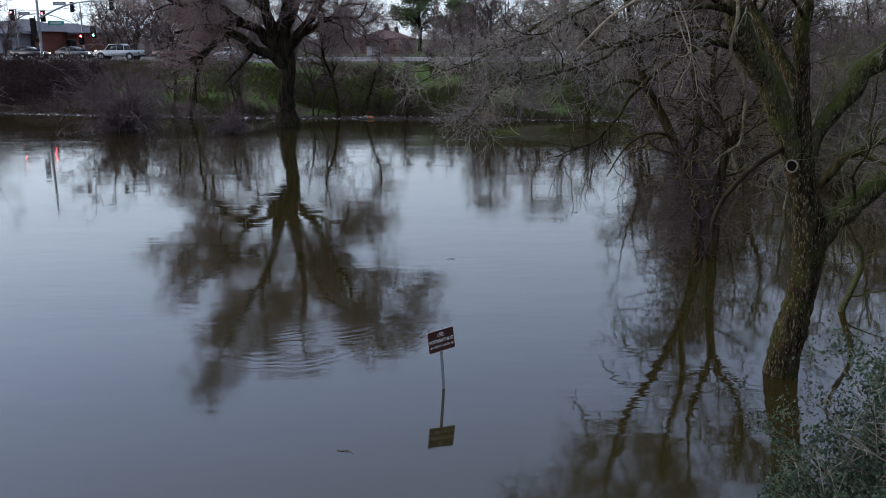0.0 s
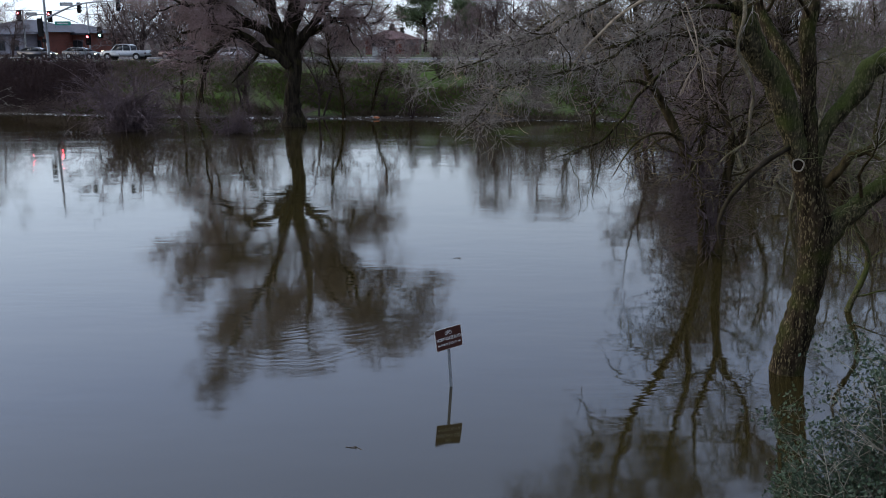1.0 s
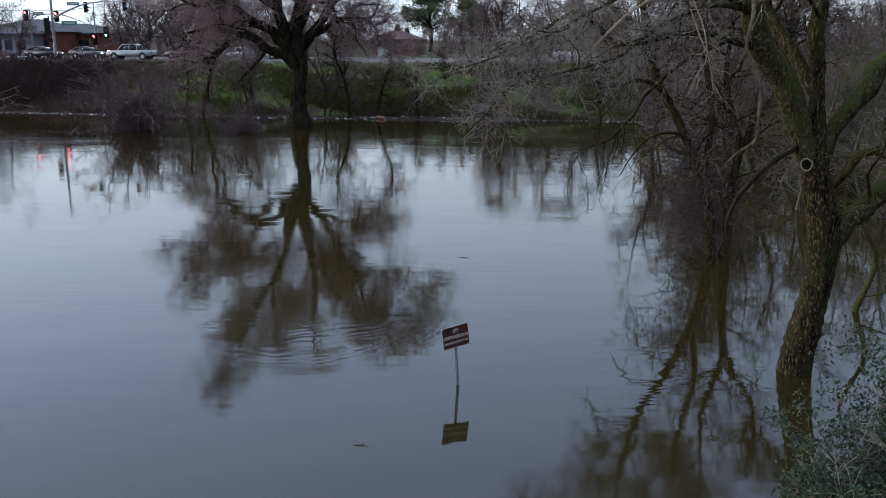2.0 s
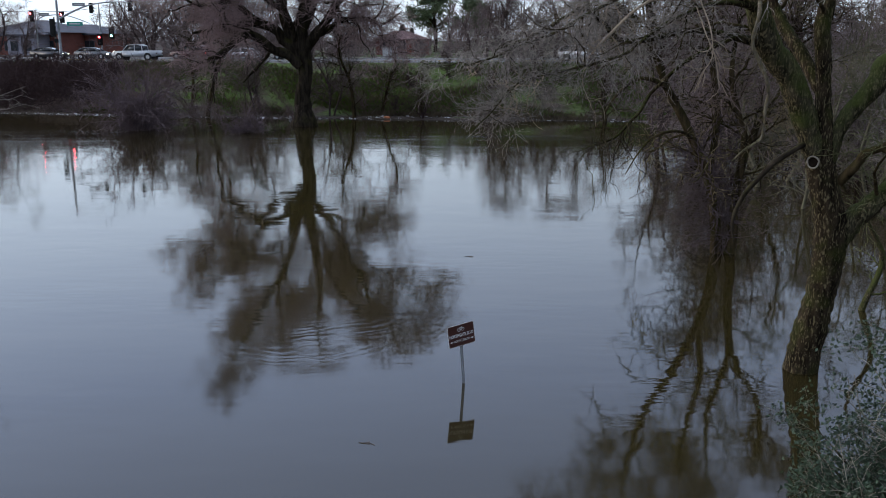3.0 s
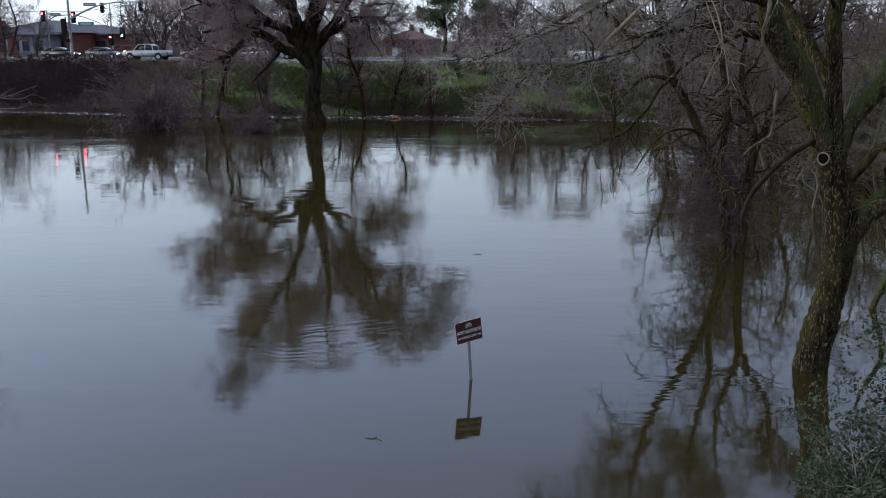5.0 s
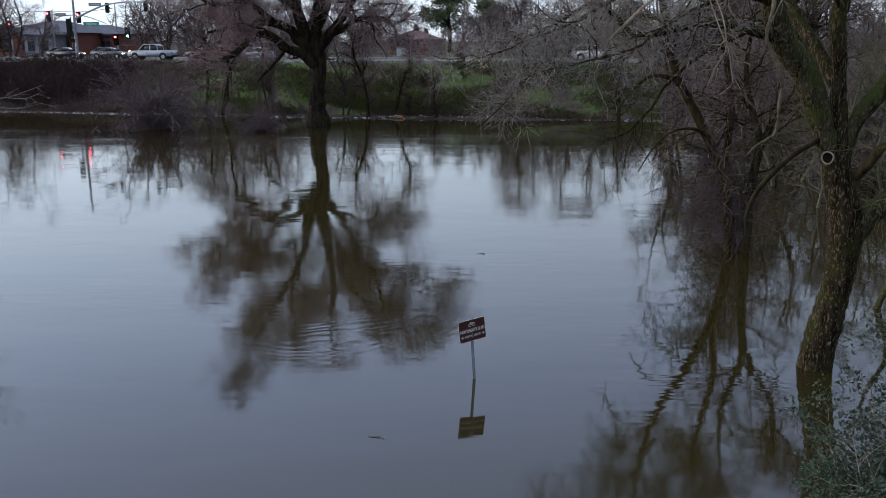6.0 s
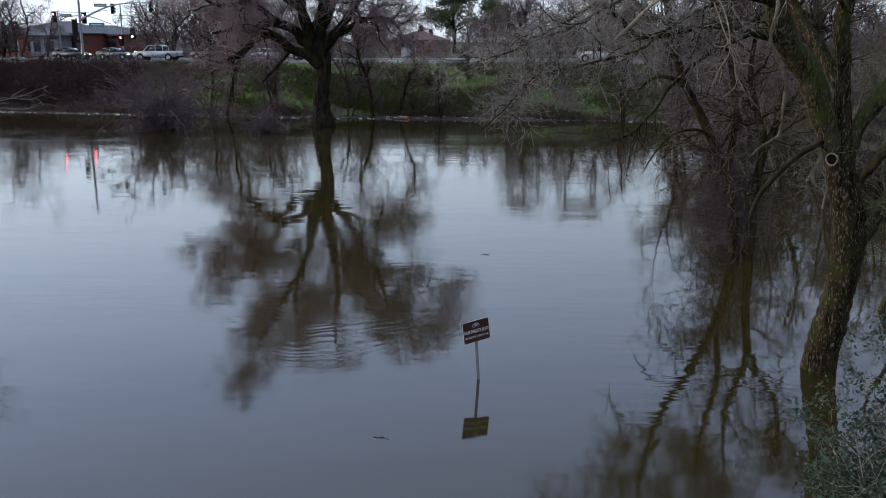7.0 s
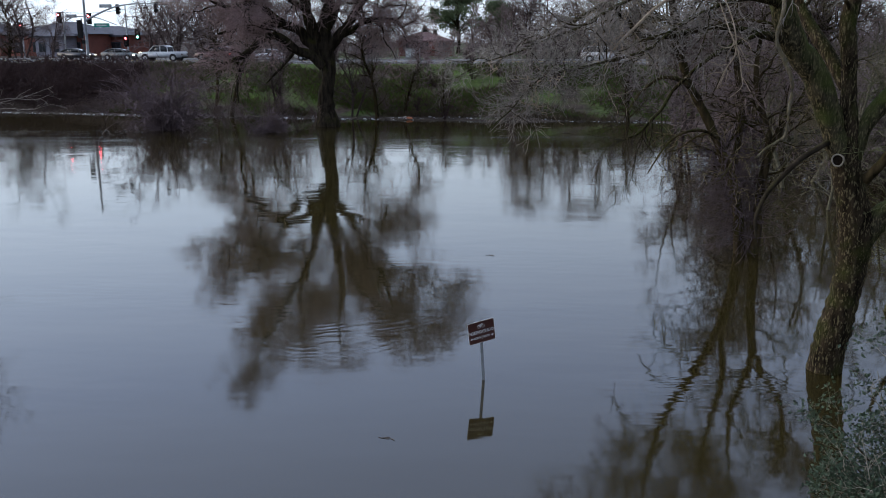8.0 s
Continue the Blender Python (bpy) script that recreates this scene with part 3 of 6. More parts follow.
def old_oak():
    """The broad bare oak that stands in the water before the far bank."""
    rng = np.random.default_rng(11)
    tree = thing("oak_tree", pose(-12.95, 72.7, 0), "broad bare oak with a dark leaning trunk standing in flood water", "tree")
    limb_mesh("trunk", [(0.05, 0, -1.8), (0.1, 0, -0.1), (-0.02, 0, 1.06), (-0.02, 0, 2.45), (0.25, 0, 3.83), (0.3, 0, 4.96), (0.12, 0, 6.09)], [1.35, 1.12, 0.78, 0.62, 0.53, 0.57, 0.62], BARK_OAK, tree, 26, 18, 3)
    shapes = [
        # the low bough that arches and sinks to the bank, and the one above it
        ([(-0.12, -0.4, 4.84), (-1.17, -0.7, 5.79), (-2.29, -1.0, 6.28), (-3.18, -1.4, 6.99), (-4.0, -1.7, 7.38), (-4.77, -2.0, 6.9), (-5.77, -2.2, 5.89), (-6.87, -2.4, 5.54), (-8.22, -2.6, 4.89)], [0.41, 0.4, 0.38, 0.35, 0.33, 0.3, 0.24, 0.17, 0.08]),
        ([(-0.1, 0.0, 5.1), (-0.74, 0.0, 6.0), (-1.4, 0.0, 6.9), (-2.07, 0.0, 7.66), (-3.21, 0.0, 8.25), (-4.53, 0.3, 8.25), (-5.68, 0.5, 7.67), (-6.99, 1.0, 7.81), (-9.29, 1.5, 7.46)], [0.4, 0.44, 0.4, 0.39, 0.37, 0.34, 0.26, 0.18, 0.08]),
        # the stems
        ([(0.15, 0, 5.19), (0.1, 0, 6.54), (0.1, 0, 7.89), (0.3, 0, 9.22), (0.5, 0, 10.97), (0.95, -0.3, 14.0), (0.5, -0.6, 17.38), (1.0, -0.8, 20.6)], [0.5, 0.7, 0.66, 0.55, 0.46, 0.33, 0.2, 0.05]),
        ([(-0.25, 0, 5.87), (-0.85, 0.3, 6.99), (-1.24, 0.6, 8.34), (-1.44, 0.9, 9.7), (-2.0, 1.2, 11.93), (-3.3, 1.6, 15.48), (-3.0, 2.0, 18.2), (-4.2, 2.2, 20.8)], [0.4, 0.45, 0.4, 0.35, 0.29, 0.2, 0.12, 0.04]),
        ([(0.45, 0, 6.32), (1.25, -0.3, 7.35), (2.1, -0.6, 8.23), (2.82, -1.0, 9.27), (3.53, -1.4, 10.67), (5.07, -2.0, 13.37), (5.6, -2.3, 16.4), (7.6, -2.6, 19.2)], [0.44, 0.4, 0.35, 0.32, 0.28, 0.2, 0.12, 0.04]),
        ([(1.05, 0.2, 7.22), (2.2, 1.0, 7.81), (3.2, 1.6, 8.45), (4.5, 2.2, 8.74), (5.9, 2.8, 8.15), (6.8, 3.0, 6.53)], [0.26, 0.26, 0.23, 0.18, 0.12, 0.05]),
        ([(-3.21, 0, 8.25), (-4.53, -1.0, 9.41), (-5.62, -2.0, 9.81), (-7.16, -3.0, 9.47), (-8.9, -4.0, 10.4)], [0.26, 0.23, 0.18, 0.13, 0.05]),
        ([(-1.3, 0.6, 9.24), (-2.63, -0.2, 10.09), (-4.45, -1.0, 11.14), (-6.55, -1.5, 12.2), (-9.6, -2.0, 13.4)], [0.26, 0.23, 0.2, 0.15, 0.05]),
        ([(0.5, 0.1, 8.2), (0.9, 2.0, 9.9), (1.2, 4.0, 12.2), (2.6, 6.0, 15.6), (4.2, 7.4, 19.4)], [0.28, 0.26, 0.2, 0.12, 0.04]),
        ([(0.6, -0.2, 10.4), (2.2, -1.5, 13.0), (4.8, -3.0, 15.4), (7.2, -3.4, 15.6), (10.0, -3.6, 16.6)], [0.22, 0.2, 0.16, 0.1, 0.04]),
        ([(-1.6, 0.9, 10.6), (-3.2, 2.0, 13.6), (-5.6, 3.5, 16.4), (-7.0, 4.5, 19.6)], [0.2, 0.18, 0.13, 0.04]),
        ([(-0.3, -0.1, 6.6), (-0.7, -1.8, 8.6), (-1.6, -4.4, 11.6), (-3.4, -7.0, 15.0), (-5.4, -8.6, 18.6)], [0.26, 0.24, 0.2, 0.12, 0.04]),
        # the outer lobes of the crown
        ([(-2.0, 1.2, 11.9), (-4.6, 2.0, 12.6), (-7.6, 2.5, 12.2), (-11.0, 2.8, 13.2)], [0.16, 0.14, 0.1, 0.04]),
        ([(2.8, -1.0, 9.3), (5.4, 0.0, 11.8), (8.2, 1.0, 14.2), (10.8, 1.5, 15.8)], [0.16, 0.14, 0.1, 0.04]),
        # the short hanging boughs
        ([(-6.65, -2.4, 5.5), (-6.51, -2.4, 4.57), (-6.76, -2.4, 3.46), (-6.7, -2.4, 2.03)], [0.14, 0.12, 0.09, 0.04]),
        ([(-2.36, -1.2, 5.9), (-3.26, -1.4, 4.95), (-3.92, -1.5, 4.24), (-4.6, -1.5, 3.52)], [0.13, 0.12, 0.1, 0.04]),
    ]
    limbs = [limb_mesh("limb", p, [w * (1 if k < 4 or i < 2 else 0.72) for k, w in enumerate(r)], BARK_OAK, tree, 26, 10, 20 + i)[1] for i, (p, r) in enumerate(shapes)]
    P, R = stack(limbs)
    P1, R1 = sprout(rng, P[2:14], R[2:14], 12, (0.4, 1.0), (52, 18), (3.2, 6.6), 9, 0.36, (0, 0, 0.01), 0.11, 0.022, 0.4)
    B1, BR1 = sprout(rng, P[:2], R[:2], 4, (0.4, 1.0), (50, 16), (2.4, 5.0), 9, 0.32, (0, 0, 0.06), 0.1, 0.022, 0.4)
    top = [2, 3, 4, 8, 11]
    M1, MR1 = sprout(rng, P[top], R[top], 8, (0.6, 1.0), (54, 18), (2.4, 5.0), 9, 0.36, (0, 0, 0), 0.09, 0.022, 0.3)
    P1, R1 = np.vstack([P1, B1, M1]), np.vstack([R1, BR1, MR1])
    P2, R2 = sprout(rng, P1, R1, 9, (0.12, 1.0), (52, 20), (1.4, 3.0), 6, 0.38, (0, 0, -0.03), 0.036, 0.013, 0.35)
    P3, R3 = sprout(rng, P2, R2, 10, (0.1, 1.0), (50, 22), (0.6, 1.5), 3, 0.34, (0, 0, -0.06), 0.0135, 0.0085, 0.3)
    P4, R4 = sprout(rng, P3, R3, 2, (0.2, 1.0), (48, 22), (0.4, 1.0), 2, 0.25, (0, 0, -0.1), 0.009, 0.0075, 0.3)
    # the drooping outer skirt of the low boughs
    S1, SR1 = sprout(rng, P[:2], R[:2], 2, (0.55, 1.0), (58, 16), (2.0, 4.4), 9, 0.28, (-0.05, 0, -0.08), 0.07, 0.018, 0.3)
    S2, SR2 = sprout(rng, S1, SR1, 9, (0.15, 1.0), (48, 18), (1.2, 2.4), 6, 0.24, (0, 0, -0.08), 0.04, 0.014, 0.35)
    S3, SR3 = sprout(rng, S2, SR2, 5, (0.1, 1.0), (46, 20), (0.8, 1.6), 3, 0.26, (0, 0, -0.08), 0.014, 0.009, 0.3)
    W1, WR1 = sprout(rng, P[4:6], R[4:6], 11, (0.25, 0.8), (60, 16), (2.0, 4.4), 9, 0.28, (0.04, 0, -0.1), 0.06, 0.02, 0.3)
    W2, WR2 = sprout(rng, W1, WR1, 8, (0.15, 1.0), (48, 18), (1.2, 2.4), 6, 0.24, (0, 0, -0.08), 0.035, 0.013, 0.35)
    W3, WR3 = sprout(rng, W2, WR2, 9, (0.1, 1.0), (46, 20), (0.7, 1.5), 3, 0.26, (0, 0, -0.08), 0.014, 0.008, 0.3)
    S1, SR1, S2, SR2, S3, SR3 = np.vstack([S1, W1]), np.vstack([SR1, WR1]), np.vstack([S2, W2]), np.vstack([SR2, WR2]), np.vstack([S3, W3]), np.vstack([SR3, WR3])
    P1, R1, P2, R2 = np.vstack([P1, S1]), np.vstack([R1, SR1]), np.vstack([P2, S2]), np.vstack([R2, SR2])
    each_branch("branch", P1, R1, 6, BARK_OAK, tree)
    wood("inner_crown", [(P2, R2, 4)], TWIG_OAK, tree)
    wood("crown", [(S3, SR3, 3), (P3, R3, 3), (P4, R4, 3)], TWIG_OAK, tree, "brown-grey haze of fine bare twigs")


def near_tree():
    """The mossy leaning tree with low drooping boughs."""
    rng = np.random.default_rng(21)
    tree = thing("riverside_tree", pose(7.3, 17.6, 0), "mossy leaning bare tree with blotched bark standing in flood water", "tree")
    limb_mesh("trunk", [(-0.12, 0, -1.6), (-0.02, 0, 0.0), (0.05, 0, 0.77), (0.16, 0, 1.4), (0.25, 0, 2.02), (0.3, 0, 2.63), (0.27, 0, 3.17), (0.1, 0, 3.83), (-0.04, 0, 4.41), (-0.1, 0, 4.98)], [0.44, 0.36, 0.34, 0.315, 0.3, 0.315, 0.32, 0.29, 0.275, 0.2], BARK_NEAR, tree, 54, 26, 5)
    shapes = [
        # the mossy fork and the stems above it
        ([(0.02, 0, 4.06), (-0.25, -0.05, 4.87), (-0.52, -0.1, 5.44), (-0.9, -0.2, 6.11), (-1.31, -0.3, 6.71), (-1.58, -0.4, 7.24), (-1.8, -0.5, 7.71), (-2.34, -1.0, 8.57), (-3.23, -1.6, 9.26)], [0.16, 0.23, 0.245, 0.25, 0.25, 0.23, 0.21, 0.14, 0.06]),
        ([(0.12, 0.05, 4.05), (-0.03, 0, 5.1), (-0.15, 0, 6.1), (-0.24, 0, 7.09), (-0.22, 0.1, 7.73), (-0.13, 0.4, 8.91), (0.05, 0.8, 10.22)], [0.16, 0.16, 0.15, 0.16, 0.15, 0.11, 0.04]),
        ([(0.1, 0, 4.3), (0.32, -0.05, 5.25), (0.7, -0.1, 5.9), (1.07, -0.1, 6.3), (1.42, -0.1, 6.65), (2.31, 0.1, 7.41), (3.59, 0.4, 8.28)], [0.12, 0.16, 0.19, 0.21, 0.22, 0.185, 0.07]),
        ([(0.36, 0, 2.6), (0.62, -0.05, 3.1), (0.9, -0.1, 3.46), (1.21, -0.1, 3.79), (1.49, -0.1, 4.1), (1.9, 0, 4.43), (2.99, 0.2, 5.3)], [0.16, 0.22, 0.215, 0.2, 0.185, 0.155, 0.06]),
        ([(-0.15, 0.1, 5.9), (-0.39, 0.5, 6.51), (-0.61, 0.8, 6.95), (-0.84, 1.1, 7.47), (-1.15, 1.4, 8.12), (-1.51, 1.8, 9.06)], [0.12, 0.135, 0.125, 0.115, 0.09, 0.04]),
        # the boughs that reach over the channel
        ([(-1.38, -0.3, 6.77), (-2.35, -0.8, 6.96), (-3.19, -1.2, 7.06), (-3.97, -1.5, 6.92), (-4.52, -1.7, 6.94), (-4.84, -1.8, 7.21), (-5.16, -1.9, 7.43), (-5.51, -2.0, 7.27), (-6.15, -2.1, 6.96), (-6.74, -2.2, 6.77)], [0.1, 0.065, 0.055, 0.05, 0.05, 0.048, 0.044, 0.036, 0.027, 0.012]),
        ([(-1.75, -0.5, 7.5), (-2.92, -1.6, 7.47), (-4.11, -2.6, 7.05), (-4.94, -3.2, 6.63), (-5.71, -3.6, 6.37), (-6.35, -3.8, 6.21), (-6.83, -3.9, 5.91), (-7.27, -4.0, 5.48)], [0.07, 0.034, 0.026, 0.021, 0.018, 0.014, 0.01, 0.006]),
        ([(-1.7, -0.5, 7.39), (-2.78, -1.4, 7.77), (-3.94, -2.1, 7.73), (-5.0, -2.8, 7.34), (-5.86, -3.2, 6.89), (-6.6, -3.4, 6.67), (-7.23, -3.6, 6.46), (-7.76, -3.7, 6.29)], [0.075, 0.04, 0.032, 0.026, 0.02, 0.015, 0.01, 0.006]),
        ([(-1.85, -0.9, 7.8), (-2.05, -1.6, 7.35), (-2.13, -1.6, 6.83), (-1.95, -1.6, 6.44), (-1.78, -1.6, 6.03), (-1.8, -1.6, 5.63), (-1.81, -1.6, 5.16), (-1.97, -1.6, 5.01), (-2.14, -1.6, 4.9), (-2.34, -1.6, 4.7)], [0.036, 0.036, 0.036, 0.036, 0.033, 0.03, 0.03, 0.026, 0.022, 0.014]),
        ([(-2.22, -0.8, 6.93), (-2.96, -1.0, 6.59), (-3.43, -1.1, 6.18), (-3.83, -1.2, 5.75), (-4.19, -1.3, 5.36), (-4.47, -1.4, 5.01), (-4.82, -1.5, 4.88), (-5.19, -1.6, 4.72)], [0.045, 0.038, 0.034, 0.03, 0.026, 0.021, 0.015, 0.009]),
        ([(0.31, -0.15, 4.09), (0.47, -0.4, 4.47), (0.67, -0.5, 4.76), (0.99, -0.6, 4.94), (1.47, -0.6, 5.11), (2.12, -0.6, 5.16)], [0.103, 0.09, 0.078, 0.066, 0.044, 0.022]),
        ([(-0.2, 0.0, 4.85), (-0.48, -0.15, 4.85), (-1.0, -0.3, 4.57), (-1.35, -0.4, 4.26), (-1.68, -0.5, 3.91), (-1.89, -0.6, 3.53), (-1.95, -0.65, 3.23), (-1.9, -0.7, 2.97)], [0.06, 0.06, 0.056, 0.052, 0.047, 0.04, 0.028, 0.012]),
    ]
    limbs = []
    for i, (p, r) in enumerate(shapes):
        limbs.append(limb_mesh("limb", p, r, BARK_NEAR if i in (1, 4, 5, 6, 7, 9) else BARK_OAK if i == 11 else BARK_LIMB if i < 5 else BARK_PALE if i == 8 else BARK_MID, tree, 36, 14, 40 + i, crook=0.28 if i in (6, 7, 9) else 0.12 if i == 5 else 0.0)[1])
    P, R = stack(limbs)
    up, low = [0, 1, 2, 3, 4, 10], [5, 6, 7]
    U1, UR1 = sprout(rng, P[up], R[up], 7, (0.5, 1.0), (50, 16), (1.4, 3.2), 9, 0.2, (0, 0, 0.03), 0.045, 0.008, 0.4)
    D1, DR1 = sprout(rng, P[low], R[low], 24, (0.15, 0.95), (52, 20), (0.35, 1.05), 9, 0.34, (-0.03, -0.03, -0.03), 0.0095, 0.005, 0.3)
    E1, ER1 = sprout(rng, P[low], R[low], 4, (0.1, 0.5), (50, 16), (0.9, 2.0), 9, 0.22, (-0.04, -0.03, -0.06), 0.02, 0.006, 0.3)
    P1, R1 = np.vstack([U1, D1, E1]), np.vstack([UR1, DR1, ER1])
    D2, DR2 = sprout(rng, D1, DR1, 8, (0.1, 1.0), (48, 18), (0.25, 0.75), 6, 0.36, (-0.03, 0, -0.02), 0.0062, 0.0034, 0.3)
    U2, UR2 = sprout(rng, np.vstack([U1, E1]), np.vstack([UR1, ER1]), 6, (0.1, 1.0), (46, 18), (0.5, 1.2), 6, 0.24, (-0.02, 0, 0.0), 0.009, 0.0042, 0.3)
    P2, R2 = np.vstack([D2, U2]), np.vstack([DR2, UR2])
    P3, R3 = sprout(rng, P2, R2, 6, (0.1, 1.0), (46, 20), (0.18, 0.5), 4, 0.38, (-0.02, 0, -0.03), 0.0042, 0.0029, 0.3)
    each_branch("branch", P1, R1, 7, BARK_MID, tree)
    wood("crown", [(P2, R2, 4), (P3, R3, 3)], TWIG_NEAR, tree, "tangled grey-brown drooping twigs")
    # dark sprays that droop over the channel
    N1, NR1 = sprout(rng, P[[9]], R[[9]], 20, (0.45, 1.0), (50, 16), (0.9, 2.0), 9, 0.26, (-0.08, 0, -0.22), 0.0095, 0.0038, 0.2)
    N2, NR2 = sprout(rng, N1, NR1, 4, (0.2, 1.0), (46, 18), (0.15, 0.5), 5, 0.3, (-0.03, 0, -0.1), 0.005, 0.003, 0.3)
    for i in range(len(N1)):
        wood("drooping_spray", [(N1[i:i + 1], NR1[i:i + 1], 5), (N2[4 * i:4 * i + 4], NR2[4 * i:4 * i + 4], 4)], BARK_OAK, tree, "dark drooping spray of twigs")
    # lichen-green shoots on the mossy limbs
    G1, GR1 = sprout(rng, P[[2, 3, 10]], R[[2, 3, 10]], 26, (0.2, 0.95), (66, 18), (0.5, 1.5), 9, 0.26, (0, -0.05, -0.06), 0.012, 0.005, 0.2)
    G2, GR2 = sprout(rng, G1, GR1, 6, (0.15, 1.0), (48, 18), (0.25, 0.7), 5, 0.28, (0, 0, -0.06), 0.006, 0.0035, 0.3)
    for i in range(len(G1)):
        wood("mossy_shoot", [(G1[i:i + 1], GR1[i:i + 1], 5), (G2[6 * i:6 * i + 6], GR2[6 * i:6 * i + 6], 4)], TWIG_LICHEN, tree, "thin lichen-green shoot")
    # pale dead shoots that hang before the crown
    L1, LR1 = sprout(rng, P[low], R[low], 5, (0.3, 0.9), (55, 14), (0.4, 1.0), 9, 0.3, (-0.04, -0.1, -0.1), 0.0085, 0.004, 0.2)
    L2, LR2 = sprout(rng, L1, LR1, 4, (0.3, 1.0), (50, 18), (0.25, 0.7), 6, 0.3, (-0.02, 0, -0.08), 0.0048, 0.003, 0.2)
    for i in range(len(L1)):
        wood("dead_shoot", [(L1[i:i + 1], LR1[i:i + 1], 5), (L2[4 * i:4 * i + 4], LR2[4 * i:4 * i + 4], 4)], TWIG_PALE, tree, "pale dead hanging shoot")
    for k, (p, r) in enumerate([
        ([(-3.6, -2.0, 7.78), (-4.32, -2.6, 7.48), (-4.8, -2.8, 7.07), (-5.09, -2.9, 6.8), (-5.25, -3.0, 6.6)], [0.022, 0.025, 0.027, 0.024, 0.012]),
        ([(-3.23, -2.0, 7.6), (-3.11, -2.4, 7.07), (-3.08, -2.5, 6.61), (-3.26, -2.6, 6.33), (-3.38, -2.6, 6.03)], [0.011, 0.011, 0.01, 0.008, 0.005]),
        ([(-3.27, -2.0, 7.45), (-3.18, -2.4, 6.98), (-3.03, -2.5, 6.61), (-2.96, -2.6, 6.14)], [0.01, 0.01, 0.009, 0.005]),
    ]):
        _, (dp, dr) = limb_mesh("dead_bough", p, r, TWIG_PALE, tree, 18, 8, 77 + k, "pale barkless dead bough")
        D3, DR3 = sprout(rng, dp[None], dr[None], 7, (0.35, 1.0), (48, 14), (0.35, 0.9), 7, 0.2, (0.02, 0, -0.12), 0.008, 0.004, 0.2)
        each_branch("dead_shoot", D3, DR3, 5, TWIG_PALE, tree)
    # the callused ring of a lost limb
    knot = bmesh.new()
    ring = [(math.cos(a) * 0.108 * (1 + 0.06 * math.sin(3 * a)), math.sin(a) * 0.12 * (1 + 0.05 * math.cos(2 * a + 1))) for a in np.linspace(0, 2 * math.pi, 20, endpoint=False)]
    turn = pose(-0.31, -0.27, 4.5, 84, 0, -34)
    rows = []
    for s in np.linspace(0, 2 * math.pi, 8, endpoint=False):
        rows.append([knot.verts.new(turn @ Vector((x * (1 + 0.15 * math.cos(s)), y * (1 + 0.14 * math.cos(s)), 0.03 * math.sin(s)))) for x, y in ring])
    for i in range(8):
        for j in range(20):
            knot.faces.new((rows[i][j], rows[i][(j + 1) % 20], rows[(i + 1) % 8][(j + 1) % 20], rows[(i + 1) % 8][j]))
    part("knot_ring", knot, CUT_WOOD, tree, "pale callus ring round a lost limb", True)
    # a flat disc; the hollow's shade is put into its colour
    hole = bmesh.new()
    bmesh.ops.create_circle(hole, cap_ends=True, segments=20, radius=0.1)
    bmesh.ops.transform(hole, matrix=turn @ pose(0, 0, -0.012), verts=hole.verts)
    part("knot_hollow", hole, HOLLOW_SHADE, tree, "flat near-black disc painted as the shade in the knot's hollow")


